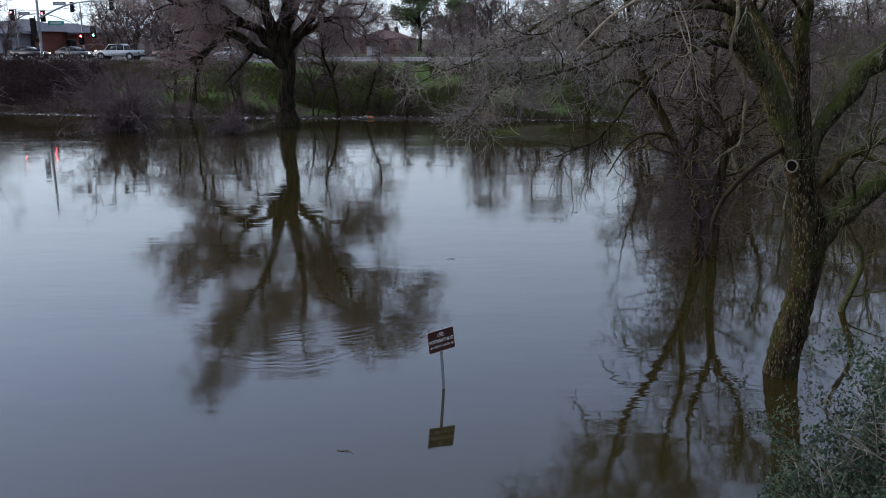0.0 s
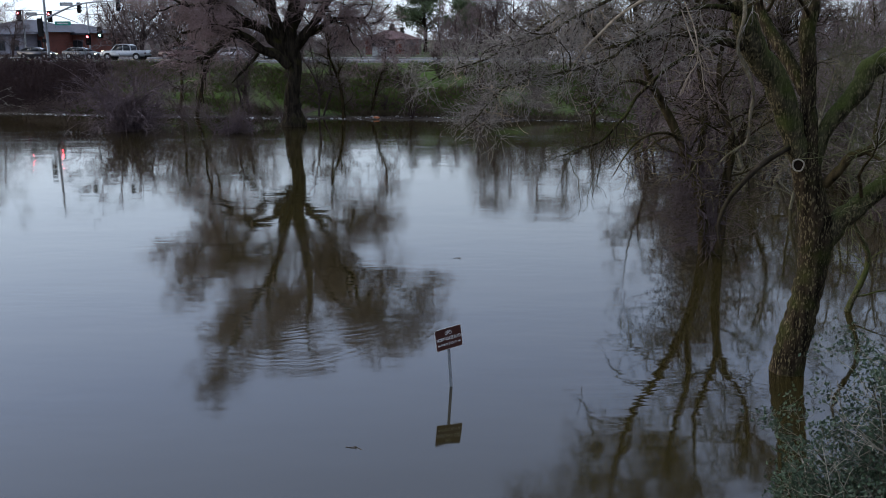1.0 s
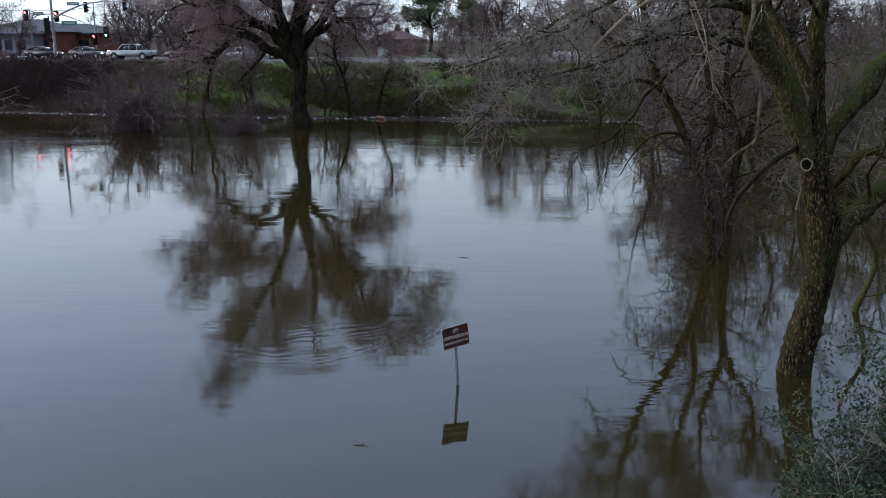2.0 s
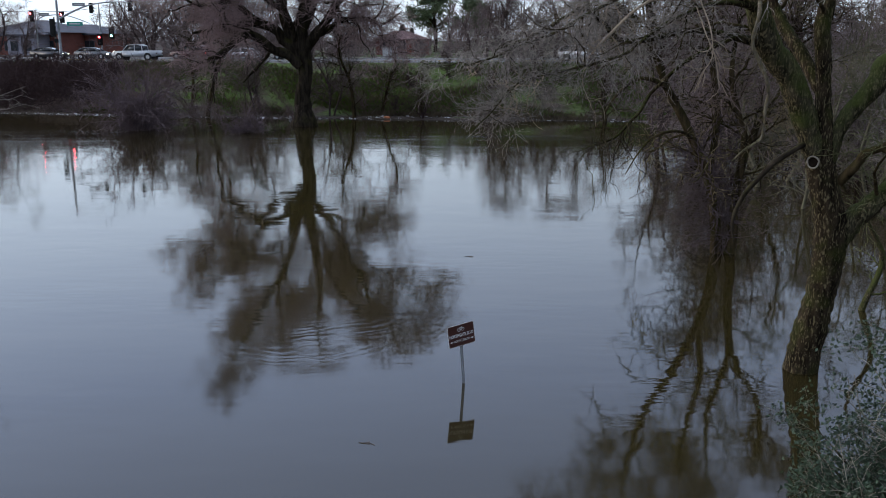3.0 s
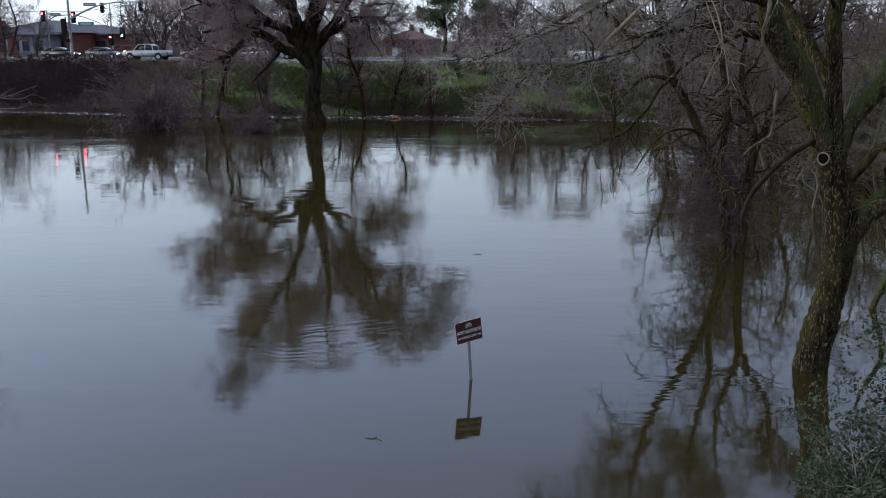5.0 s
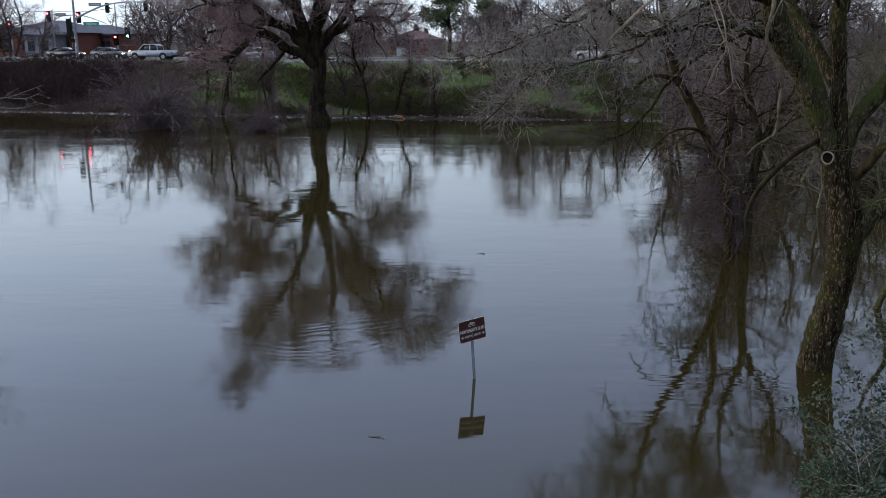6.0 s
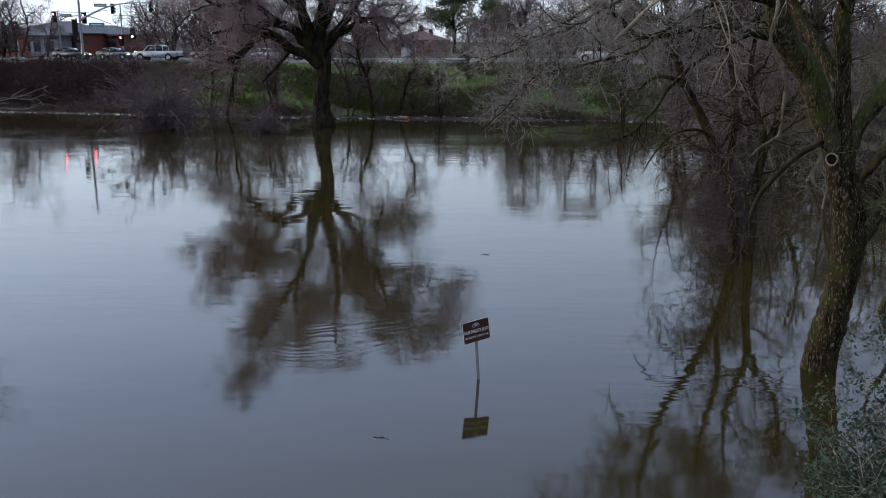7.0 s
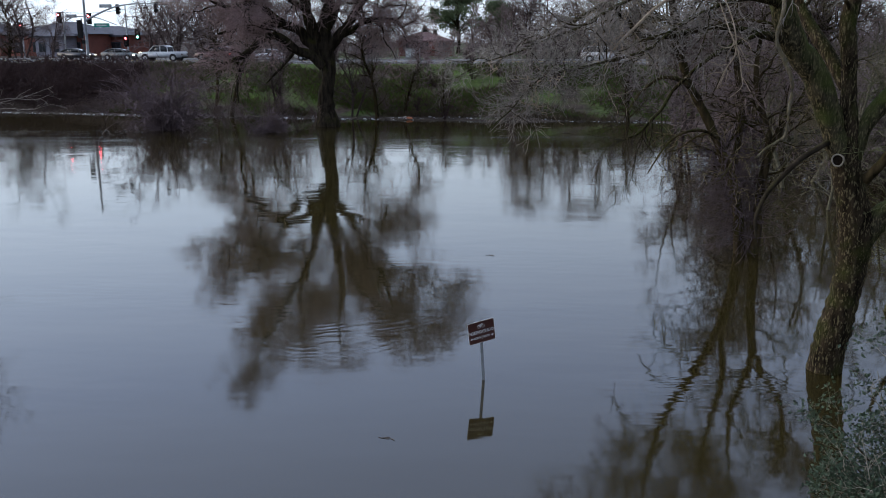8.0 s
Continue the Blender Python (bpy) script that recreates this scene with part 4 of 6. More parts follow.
def mid_tree():
    """The many-stemmed tree at the edge of the channel."""
    rng = np.random.default_rng(31)
    tree = thing("many_stemmed_tree", pose(8.75, 28.2, 0), "olive-barked bare tree with several stems rising from flood water", "tree")
    shapes = [
        ([(-0.2, 0, -1.5), (-0.27, 0, 0.0), (-0.42, 0, 0.98), (-0.66, 0, 2.3), (-1.08, 0, 3.41), (-1.55, 0, 4.28), (-2.32, 0, 5.57), (-2.79, -0.1, 6.9), (-3.12, -0.2, 8.6), (-3.0, -0.3, 11.0)], [0.24, 0.2, 0.175, 0.165, 0.155, 0.145, 0.12, 0.1, 0.08, 0.03]),
        ([(0.18, 0.0, -0.56), (0.14, 0.0, -0.02), (0.18, 0.0, 0.98), (0.3, 0.0, 2.3), (0.38, -0.1, 3.52), (-0.0, -0.2, 4.61), (-0.3, -0.3, 5.93), (-0.16, -0.4, 7.81)], [0.208, 0.188, 0.158, 0.148, 0.136, 0.108, 0.08, 0.035]),
        ([(-0.71, 0.0, 2.53), (-0.57, 0.1, 3.58), (-0.5, 0.2, 4.66), (-0.75, 0.3, 6.09), (-0.94, 0.4, 7.66), (-0.73, 0.5, 9.71)], [0.11, 0.11, 0.1, 0.09, 0.072, 0.035]),
        ([(0.39, -0.1, 3.42), (0.81, 0.1, 4.22), (1.43, 0.3, 5.2), (1.87, 0.6, 6.61), (1.99, 0.8, 8.19)], [0.109, 0.1, 0.091, 0.073, 0.036]),
        ([(-1.9, 0, 5.0), (-2.6, -0.6, 5.6), (-3.4, -1.0, 5.7), (-4.1, -1.4, 5.2), (-4.6, -1.6, 4.4)], [0.09, 0.07, 0.05, 0.035, 0.015]),
        ([(-2.5, -0.2, 6.9), (-3.1, 0.2, 8.2), (-3.8, 0.4, 9.2), (-4.4, 0.6, 10.0), (-4.9, 0.7, 10.6)], [0.085, 0.07, 0.06, 0.04, 0.02]),
        ([(-1.2, 0, 3.7), (-2.0, -0.8, 4.1), (-2.8, -1.3, 4.0), (-3.4, -1.7, 3.5), (-3.8, -1.9, 2.9)], [0.05, 0.045, 0.035, 0.025, 0.012]),
        ([(-2.45, -0.2, 6.6), (-2.9, -0.6, 7.1), (-3.4, -1.0, 7.5), (-4.0, -1.3, 7.4), (-4.4, -1.5, 6.9)], [0.08, 0.06, 0.045, 0.03, 0.015]),
    ]
    limbs = [limb_mesh("stem" if i < 2 else "limb", p, r, BARK_MID, tree, 30, 12, 60 + i)[1] for i, (p, r) in enumerate(shapes)]
    P, R = stack(limbs)
    main = [0, 1, 2, 3, 5, 7]
    P1, R1 = sprout(rng, P[main], R[main], 9, (0.4, 1.0), (50, 16), (1.4, 3.2), 8, 0.22, (-0.02, 0, -0.03), 0.05, 0.01, 0.4)
    P2, R2 = sprout(rng, P1, R1, 6, (0.1, 1.0), (46, 18), (0.8, 1.8), 6, 0.25, (0, 0, -0.1), 0.02, 0.007, 0.3)
    P3, R3 = sprout(rng, P2, R2, 7, (0.1, 1.0), (44, 20), (0.4, 0.95), 4, 0.32, (0, 0, -0.1), 0.008, 0.0048, 0.3)
    Q1, QR1 = sprout(rng, P[[4]], R[[4]], 7, (0.4, 1.0), (46, 16), (0.5, 1.2), 8, 0.24, (-0.04, 0, 0.0), 0.02, 0.007, 0.3)
    P1, R1 = np.vstack([P1, Q1]), np.vstack([R1, QR1])
    # the taller crown
    H1, HR1 = sprout(rng, P[[0, 1, 2, 3, 5]], R[[0, 1, 2, 3, 5]], 10, (0.62, 1.0), (48, 16), (1.6, 3.4), 8, 0.22, (-0.01, 0, 0.03), 0.045, 0.01, 0.3)
    H2, HR2 = sprout(rng, H1, HR1, 8, (0.1, 1.0), (46, 18), (0.8, 1.8), 6, 0.25, (0, 0, 0), 0.02, 0.008, 0.3)
    H3, HR3 = sprout(rng, H2, HR2, 11, (0.1, 1.0), (44, 20), (0.4, 1.0), 3, 0.3, (0, 0, 0), 0.01, 0.007, 0.3)
    P1, R1, P2, R2 = np.vstack([P1, H1]), np.vstack([R1, HR1]), np.vstack([P2, H2]), np.vstack([R2, HR2])
    each_branch("branch", P1, R1, 6, BARK_MID, tree)
    wood("inner_crown", [(P2, R2, 4)], BARK_MID, tree)
    wood("crown", [(P3, R3, 3)], TWIG_OLIVE, tree, "fine drooping olive-brown twigs")
    wood("crown", [(H3, HR3, 3)], TWIG_BRUSH, tree, "brown haze of upper twigs")
    # tangled low shoots round the base
    T1, TR1 = sprout(rng, P[:1], R[:1], 115, (0.14, 0.45), (72, 22), (1.1, 3.4), 10, 0.34, (-0.2, 0.04, -0.04), 0.018, 0.006, 0.2)
    V1, VR1 = sprout(rng, P[1:2], R[1:2], 18, (0.14, 0.42), (72, 22), (0.8, 2.0), 10, 0.34, (-0.1, 0.04, -0.05), 0.015, 0.006, 0.2)
    T1, TR1 = np.vstack([T1, V1]), np.vstack([TR1, VR1])
    T2, TR2 = sprout(rng, T1, TR1, 8, (0.1, 1.0), (50, 20), (0.4, 1.0), 5, 0.28, (0, 0, -0.08), 0.009, 0.005, 0.2)
    for i in range(len(T1)):
        wood("low_shoot", [(T1[i:i + 1], TR1[i:i + 1], 5), (T2[8 * i:8 * i + 8], TR2[8 * i:8 * i + 8], 4)], TWIG_TANGLE, tree, "reddish-brown tangled low shoot")


def slender_tree(name, seed, height, lean, stems, spread, bark_mat, twig_mat, label, category="tree", group="", droop=0.0, dense=1.0, base=1.2, thick=1.2, fine=4):
    """A bare tree with one or several stems. Copies share its meshes."""
    rng = np.random.default_rng(seed)
    tree = thing(name, pose(0, 0, 0), label, category, group)
    lines = []
    for s in range(stems):
        a = rng.uniform(0, 2 * math.pi)
        out = rng.uniform(0.3, 1.0) * spread * height
        foot = np.array([math.cos(a), math.sin(a), 0]) * (0.03 * height if stems > 1 else 0)
        top = np.array([math.cos(a) * out + lean * height, math.sin(a) * out, height * rng.uniform(0.75, 1.0)])
        bend = rng.normal(size=(2, 3)) * np.array([0.05, 0.05, 0.0]) * height
        pts = [foot + (0, 0, -base), foot, foot * 0.65 + top * 0.35 * (0.7, 0.7, 1.0) + bend[0], foot * 0.35 + top * 0.68 * (0.9, 0.9, 1.0) + bend[1], top]
        r = height * (0.02 if stems == 1 else 0.011)
        lines.append(smooth_line(pts, [r * 1.2, r, r * 0.8, r * 0.5, r * 0.12]))
    P, R = stack(lines)
    per = max(int(26 / (stems ** 0.6) * dense), 5)
    P1, R1 = sprout(rng, P, R, per, (0.3, 0.98), (48, 15), (0.22 * height, 0.46 * height), 6, 0.23, (0, 0, 0.05 - droop), 0.007 * height, 0.0016 * height, 0.6)
    P2, R2 = sprout(rng, P1, R1, 7, (0.15, 1.0), (44, 18), (0.10 * height, 0.2 * height), 3, 0.3, (0, 0, -droop), 0.0024 * height, 0.001 * height, 0.35)
    P3, R3 = sprout(rng, P2, R2, fine, (0.1, 1.0), (42, 20), (0.05 * height, 0.115 * height), 2, 0.25, (0, 0, -droop), 0.0012 * height * thick, 0.00087 * height * thick, 0.3)
    wood("trunk", [(P, R, 9)], bark_mat, tree)
    wood("inner_crown", [(P1, R1, 4), (P2, R2, 3)], bark_mat, tree)
    wood("crown", [(P3, R3, 3)], twig_mat, tree)
    return tree


def set_out(tree, places, slant=True):
    """Puts a thing at the first of the places and copies of it at the others: x, y, z, turn, size."""
    # the wood thins out away from the channel
    places = [p for p in places if p[0] < 0.53 * p[1] + 2]
    far_too = places if not slant else []
    places = places if slant else []
    places = [(x * 1.38, y * 1.38, 4.4, turn, size * 1.28) if y > 117 and -50 < x < -2 else (x, y, z, turn, size) for x, y, z, turn, size in places]
    # stunted where the wood opens to the sky
    places = [(x, y, z, turn, size * 0.66) if 30 < y < 50 and x > 15 else (x, y, z, turn, size) for x, y, z, turn, size in places]
    # those by the road and on the far bank follow its slant
    places = [(x * 1.09, y * 1.09, z, turn, size * 1.09) if y > 117 and x < -50 else (x, y + float(bend(x)) - 2, z, turn, size) if 80 < y < 100 else (x, y, z, turn, size) for x, y, z, turn, size in places]
    for i, (x, y, z, turn, size) in enumerate(places + far_too):
        m = pose(x, y, z, 0, 0, turn) @ Matrix.Scale(size, 4)
        if i == 0:
            tree.matrix_basis = m
        else:
            ob = copy_thing(tree, pose(x, y, z, 0, 0, turn))
            ob.scale = (size, size, size)


old_oak()
near_tree()
mid_tree()

rng_place = random.Random(4)

tree_a = slender_tree("bare_tree", 101, 9.0, 0.02, 1, 0.25, BARK_MID, TWIG_FAR, "slender bare tree with a brown-grey crown of twigs", group="bare trees on the banks")
tree_b = slender_tree("bare_tree", 102, 9.0, -0.05, 3, 0.35, BARK_HAZE, TWIG_FAR, "bare tree forked into three stems with brown-grey twigs", group="bare trees on the banks", droop=0.05)
tree_c = slender_tree("bare_tree", 103, 9.0, 0.06, 2, 0.4, BARK_MID, TWIG_FAR, "leaning bare tree with two stems and fine twigs", group="bare trees on the banks", droop=0.08)
# along the water's edge, on the slope, behind the road, and in the drowned wood on the near side
set_out(tree_a, [(-23.4, 81.5, 0.0, 20, 1.1), (-9.6, 82.0, 0.1, 140, 1.0), (-25.5, 83.0, 0.1, 90, 0.95), (-7.2, 83.5, 0.2, 10, 0.85), (-3.3, 82.0, 0.0, 250, 0.5), (18.5, 44.0, -0.5, 80, 1.05), (24.5, 40.0, -0.5, 200, 1.2), (17.5, 52.0, -0.5, 310, 1.25), (30.0, 58.0, -0.5, 30, 1.3),
                (-30.0, 118.5, 4.4, 60, 0.85), (20.0, 83.0, 0.2, 100, 1.1), (36.0, 84.0, 0.3, 215, 1.2), (13.6, 21.5, -0.6, 45, 0.9)])
set_out(tree_b, [(-18.6, 82.2, 0.1, 0, 1.1), (-11.8, 83.0, 0.2, 110, 0.95), (14.5, 46.0, -0.5, 220, 1.0), (20.0, 37.5, -0.5, 330, 0.95), (16.8, 33.5, -0.5, 12, 0.6), (26.0, 48.0, -0.5, 75, 1.35), (13.0, 58.0, -0.4, 160, 1.1),
                 (-36.0, 118, 4.3, 25, 0.9), (28.0, 86.0, 0.8, 15, 1.15), (44.0, 82.5, 0.1, 190, 1.3), (-61.5, 117.6, 4.4, 120, 1.35), (-67.5, 118.0, 4.4, 20, 1.0)])
set_out(tree_c, [(-41.5, 120, 4.3, 40, 0.98), (13.0, 50.0, -0.5, 260, 0.95), (24.0, 30.0, -0.5, 98, 1.2), (34.0, 46.0, -0.5, 185, 1.3), (21.0, 66.0, -0.4, 280, 1.2),
                 (12.5, 81.5, 0.0, 330, 0.85), (51.0, 88.0, 1.4, 50, 1.3), (-64.3, 118.4, 4.4, 200, 1.25)])

sapling = slender_tree("bare_sapling", 107, 6.6, 0.03, 1, 0.15, BARK_LIMB, TWIG_LICHEN, "slim mossy bare sapling standing in flood water", thick=0.6, droop=0.04, dense=0.3)
set_out(sapling, [(10.45, 21.9, 0.0, 70, 0.66)], False)

far_a = slender_tree("bare_tree", 111, 11.0, 0.0, 2, 0.35, BARK_HAZE, TWIG_FAR, "bare tree with a dense grey-brown crown behind the road", group="bare trees behind the road", thick=1.5, fine=4)
far_b = slender_tree("bare_tree", 112, 11.0, 0.03, 3, 0.4, BARK_HAZE, TWIG_FAR, "spreading bare tree with a dense brown crown behind the road", group="bare trees behind the road", thick=1.5, droop=0.06, fine=4)
spots = [[], []]
for k in range(17):
    x = -38 + k * 5.2 + rng_place.uniform(-1.2, 1.2)
    y = rng_place.uniform(119, 148)
    if -17 < x < -7 or (x > 14 and k % 3):
        continue
    spots[k % 2].append((x, y, 4.35, rng_place.uniform(0, 360), rng_place.uniform(0.65, 0.95)))
for k in range(7):
    spots[k % 2].append((15 + k * 4.6 + rng_place.uniform(-1, 1), rng_place.uniform(60, 86), -0.2, rng_place.uniform(0, 360), rng_place.uniform(0.7, 1.05)))
spots[0] += [(-39.0, 121, 4.4, 20, 0.95), (-31.5, 123, 4.4, 220, 0.92), (-24.0, 120.5, 4.4, 100, 0.8), (-17.5, 124, 4.4, 300, 0.62), (-64.5, 121, 4.4, 40, 0.75), (17.0, 41.0, -0.5, 10, 0.85), (25.5, 36.5, -0.5, 130, 0.9), (15.0, 56.0, -0.5, 250, 0.9)]
spots[1] += [(-35.0, 126, 4.4, 60, 0.98), (-43.0, 124, 4.4, 310, 0.9), (-27.5, 127, 4.4, 160, 0.9), (-20.5, 122, 4.4, 270, 0.7), (-60.8, 124, 4.4, 80, 0.7), (21.0, 46.0, -0.5, 60, 0.9), (29.5, 43.0, -0.5, 200, 0.95), (33.0, 51.0, -0.5, 300, 0.95)]
for k in range(8):
    spots[k % 2].append((14.5 + k * 2.9 + rng_place.uniform(-1, 1), rng_place.uniform(40, 60), -0.5, rng_place.uniform(0, 360), rng_place.uniform(0.85, 1.05)))
spots[0] += [(6.6, 120.0, 4.4, 40, 1.2), (12.4, 118.0, 4.4, 190, 1.15), (17.0, 120.0, 4.4, 70, 1.25)]
set_out(far_a, spots[0])
spots[1] += [(3.4, 121.5, 4.4, 30, 0.95), (7.6, 120.5, 4.4, 150, 1.05)]
set_out(far_b, spots[1])

far_c = slender_tree("bare_tree", 113, 11.0, 0.0, 4, 0.4, BARK_HAZE, TWIG_FAR, "broad bare tree with a mauve-brown haze of twigs behind the road", group="bare trees behind the road", thick=1.25, droop=0.05, dense=1.3, fine=4)
set_out(far_c, [(-46.5, 124.5, 4.4, 0, 0.85), (-42.6, 122.5, 4.4, 130, 1.0), (-39.0, 125.0, 4.4, 250, 1.05), (-35.2, 121.5, 4.4, 40, 0.95), (-31.0, 123.0, 4.4, 200, 0.9), (-27.0, 121.0, 4.4, 310, 0.85), (-20.5, 122.0, 4.4, 80, 0.6), (-16.0, 125.0, 4.4, 200, 0.62), (1.0, 121.0, 4.4, 15, 0.62), (6.0, 124.0, 4.4, 190, 0.7), (10.5, 118.0, 4.4, 280, 0.6), (15.5, 121.0, 4.4, 90, 0.7), (21.0, 118.0, 4.4, 170, 0.65), (27.0, 120.0, 4.4, 220, 0.8), (33.5, 117.0, 4.4, 30, 1.0), (27.5, 68.0, -0.4, 75, 0.9), (31.5, 73.0, -0.4, 165, 1.0), (36.0, 79.0, -0.2, 255, 1.0), (40.5, 84.0, 0.2, 5, 1.05), (34.0, 66.0, -0.4, 120, 0.9), (44.0, 92.0, 2.0, 310, 1.0)], False)


def far_wood():
    """The grey haze of winter woods beyond the road."""
    rng = np.random.default_rng(121)
    n = 105
    x, y = rng.uniform(-75, 90, n), rng.uniform(150, 215, n)
    h = rng.uniform(4.0, 8.5, n) * np.where(np.abs(x + 14) < 7, 0.4, 1.0)
    t = np.linspace(0, 1, 5)
    P = np.stack([x, y, np.full(n, 4.2)], 1)[:, None] + (t[None, :, None] * h[:, None, None]) * np.array([0, 0, 1.0]) + rng.normal(size=(n, 5, 3)) * (0.25, 0.25, 0.0)
    R = np.linspace(0.16, 0.04, 5)[None].repeat(n, 0)
    P1, R1 = sprout(rng, P, R, 16, (0.15, 1.0), (45, 16), (1.6, 3.6), 4, 0.2, (0, 0, 0.05), 0.07, 0.04, 0.5)
    P2, R2 = sprout(rng, P1, R1, 8, (0.1, 1.0), (45, 18), (0.8, 1.8), 2, 0.2, (0, 0, 0), 0.045, 0.03, 0.3)
    v, q = bundle([(P, R, 5), (P1, R1, 3), (P2, R2, 3)])
    tagged(new("far_wood", mesh_from("far_wood", v, q, [TWIG_FAR])), "grey-brown haze of leafless woods beyond the road", "woods", kind="stuff")


far_wood()


def drowned_wood():
    """The dense leafless wood that stands in the flood on the near side."""
    rng = np.random.default_rng(131)
    n = 90
    y = rng.uniform(36, 82, n)
    x = 0.26 * y + 3.0 + rng.random(n) ** 1.2 * (0.3 * y + 6)
    h = rng.uniform(4.0, 8.5, n)
    t = np.linspace(0, 1, 6)
    lean = rng.normal(size=(n, 3)) * (0.14, 0.14, 0.0)
    P = np.stack([x, y, np.full(n, -0.6)], 1)[:, None] + t[None, :, None] * h[:, None, None] * (np.array([0, 0, 1.0]) + lean)[:, None] + rng.normal(size=(n, 6, 3)) * (0.16, 0.16, 0.0)
    R = np.linspace(0.1, 0.025, 6)[None] * rng.uniform(0.6, 1.3, n)[:, None]
    P1, R1 = sprout(rng, P, R, 15, (0.12, 1.0), (46, 16), (1.2, 3.0), 5, 0.22, (0, 0, 0.02), 0.04, 0.014, 0.45)
    P2, R2 = sprout(rng, P1, R1, 7, (0.1, 1.0), (46, 18), (0.6, 1.5), 3, 0.24, (0, 0, -0.04), 0.018, 0.01, 0.3)
    P3, R3 = sprout(rng, P2, R2, 2, (0.1, 1.0), (46, 18), (0.4, 0.9), 2, 0.24, (0, 0, -0.04), 0.011, 0.008, 0.3)
    v, q = bundle([(P, R, 6), (P1, R1, 4), (P2, R2, 3), (P3, R3, 3)])
    tagged(new("drowned_wood", mesh_from("drowned_wood", v, q, [TWIG_WOOD])), "dense brown-grey leafless saplings standing in flood water", "woods", kind="stuff")


drowned_wood()


def undergrowth():
    """Leafless scrub and hedges behind the road."""
    rng = np.random.default_rng(122)
    n = 260
    x, y = rng.uniform(-46, 60, n), rng.uniform(117.5, 146, n)
    clear = (np.abs(x + 9.8) > 2.2) | (y > 126)
    x, y = x[clear], y[clear]
    n = len(x)
    h = rng.uniform(1.2, 3.6, n)
    t = np.linspace(0, 1, 4)
    P = np.stack([x, y, np.full(n, 4.3)], 1)[:, None] + (t[None, :, None] * h[:, None, None]) * np.array([0, 0, 1.0]) + rng.normal(size=(n, 4, 3)) * (0.3, 0.3, 0.0)
    R = np.linspace(0.07, 0.03, 4)[None].repeat(n, 0)
    P1, R1 = sprout(rng, P, R, 9, (0.0, 1.0), (50, 16), (0.8, 2.0), 3, 0.2, (0, 0, 0.02), 0.04, 0.025, 0.3)
    P2, R2 = sprout(rng, P1, R1, 6, (0.1, 1.0), (45, 18), (0.4, 1.0), 2, 0.2, (0, 0, 0), 0.03, 0.02, 0.3)
    v, q = bundle([(P, R, 4), (P1, R1, 3), (P2, R2, 3)])
    tagged(new("undergrowth", mesh_from("undergrowth", v, q, [TWIG_FAR])), "leafless brown scrub and hedges behind the road", "scrub", kind="stuff")


undergrowth()

big_left = slender_tree("bare_tree", 104, 30.0, 0.12, 2, 0.26, BARK_HAZE, TWIG_FAR, "tall bare tree at the bend of the flooded bank", dense=1.3, thick=1.3)
set_out(big_left, [(-57.6, 70.0, -0.8, 0, 1.3)])

shrub_a = slender_tree("bare_shrub", 105, 4.8, -0.1, 7, 0.85, TWIG_BRUSH, TWIG_BRUSH, "bare twiggy shrub rooted at the flooded bank", "shrub", "bare shrubs", dense=0.8, thick=0.85, droop=0.1, fine=4)
shrub_b = slender_tree("bare_shrub", 106, 3.2, 0.0, 7, 0.7, TWIG_DARK, TWIG_DARK, "low dark bare shrub on the bank", "shrub", "bare shrubs", 0.05, dense=0.75, thick=1.8, fine=4)
set_out(shrub_a, [(-25.9, 69.0, -0.2, 300, 0.55), (-16.8, 67.5, -0.2, 250, 0.6), (-15.2, 66.5, -0.2, 20, 0.5), (-18.4, 68.6, -0.2, 60, 0.62), (-20.4, 70.0, -0.2, 60, 0.5), (-14.6, 69.5, -0.2, 110, 0.55), (-8.8, 84.5, 0.5, 10, 0.7), (2.0, 82.0, 0.0, 200, 0.75), (19.5, 27.5, -0.5, 300, 0.9), (-15.0, 79.0, 0.0, 30, 0.6), (-24.5, 80.5, 0.0, 80, 0.7), (-20.0, 83.0, 0.1, 140, 0.75)])
set_out(shrub_b, [(-3.4, 81.6, 0.0, 70, 0.8), (-4.8, 91.5, 2.3, 150, 0.9), (-1.0, 93.5, 2.9, 230, 1.0), (2.8, 90.0, 1.9, 310, 0.9), (7.0, 92.0, 2.5, 45, 1.2), (-15.0, 88.0, 1.3, 190, 0.9), (14.0, 90.0, 1.9, 100, 1.2), (-6.0, 84.0, 0.4, 260, 0.6), (22.0, 88.0, 1.3, 20, 1.3), (1.6, 95.0, 3.3, 80, 0.62), (5.2, 95.6, 3.45, 200, 0.7), (9.4, 95.0, 3.3, 320, 0.66), (13.2, 95.8, 3.5, 60, 0.72), (17.4, 95.2, 3.35, 170, 0.7)])


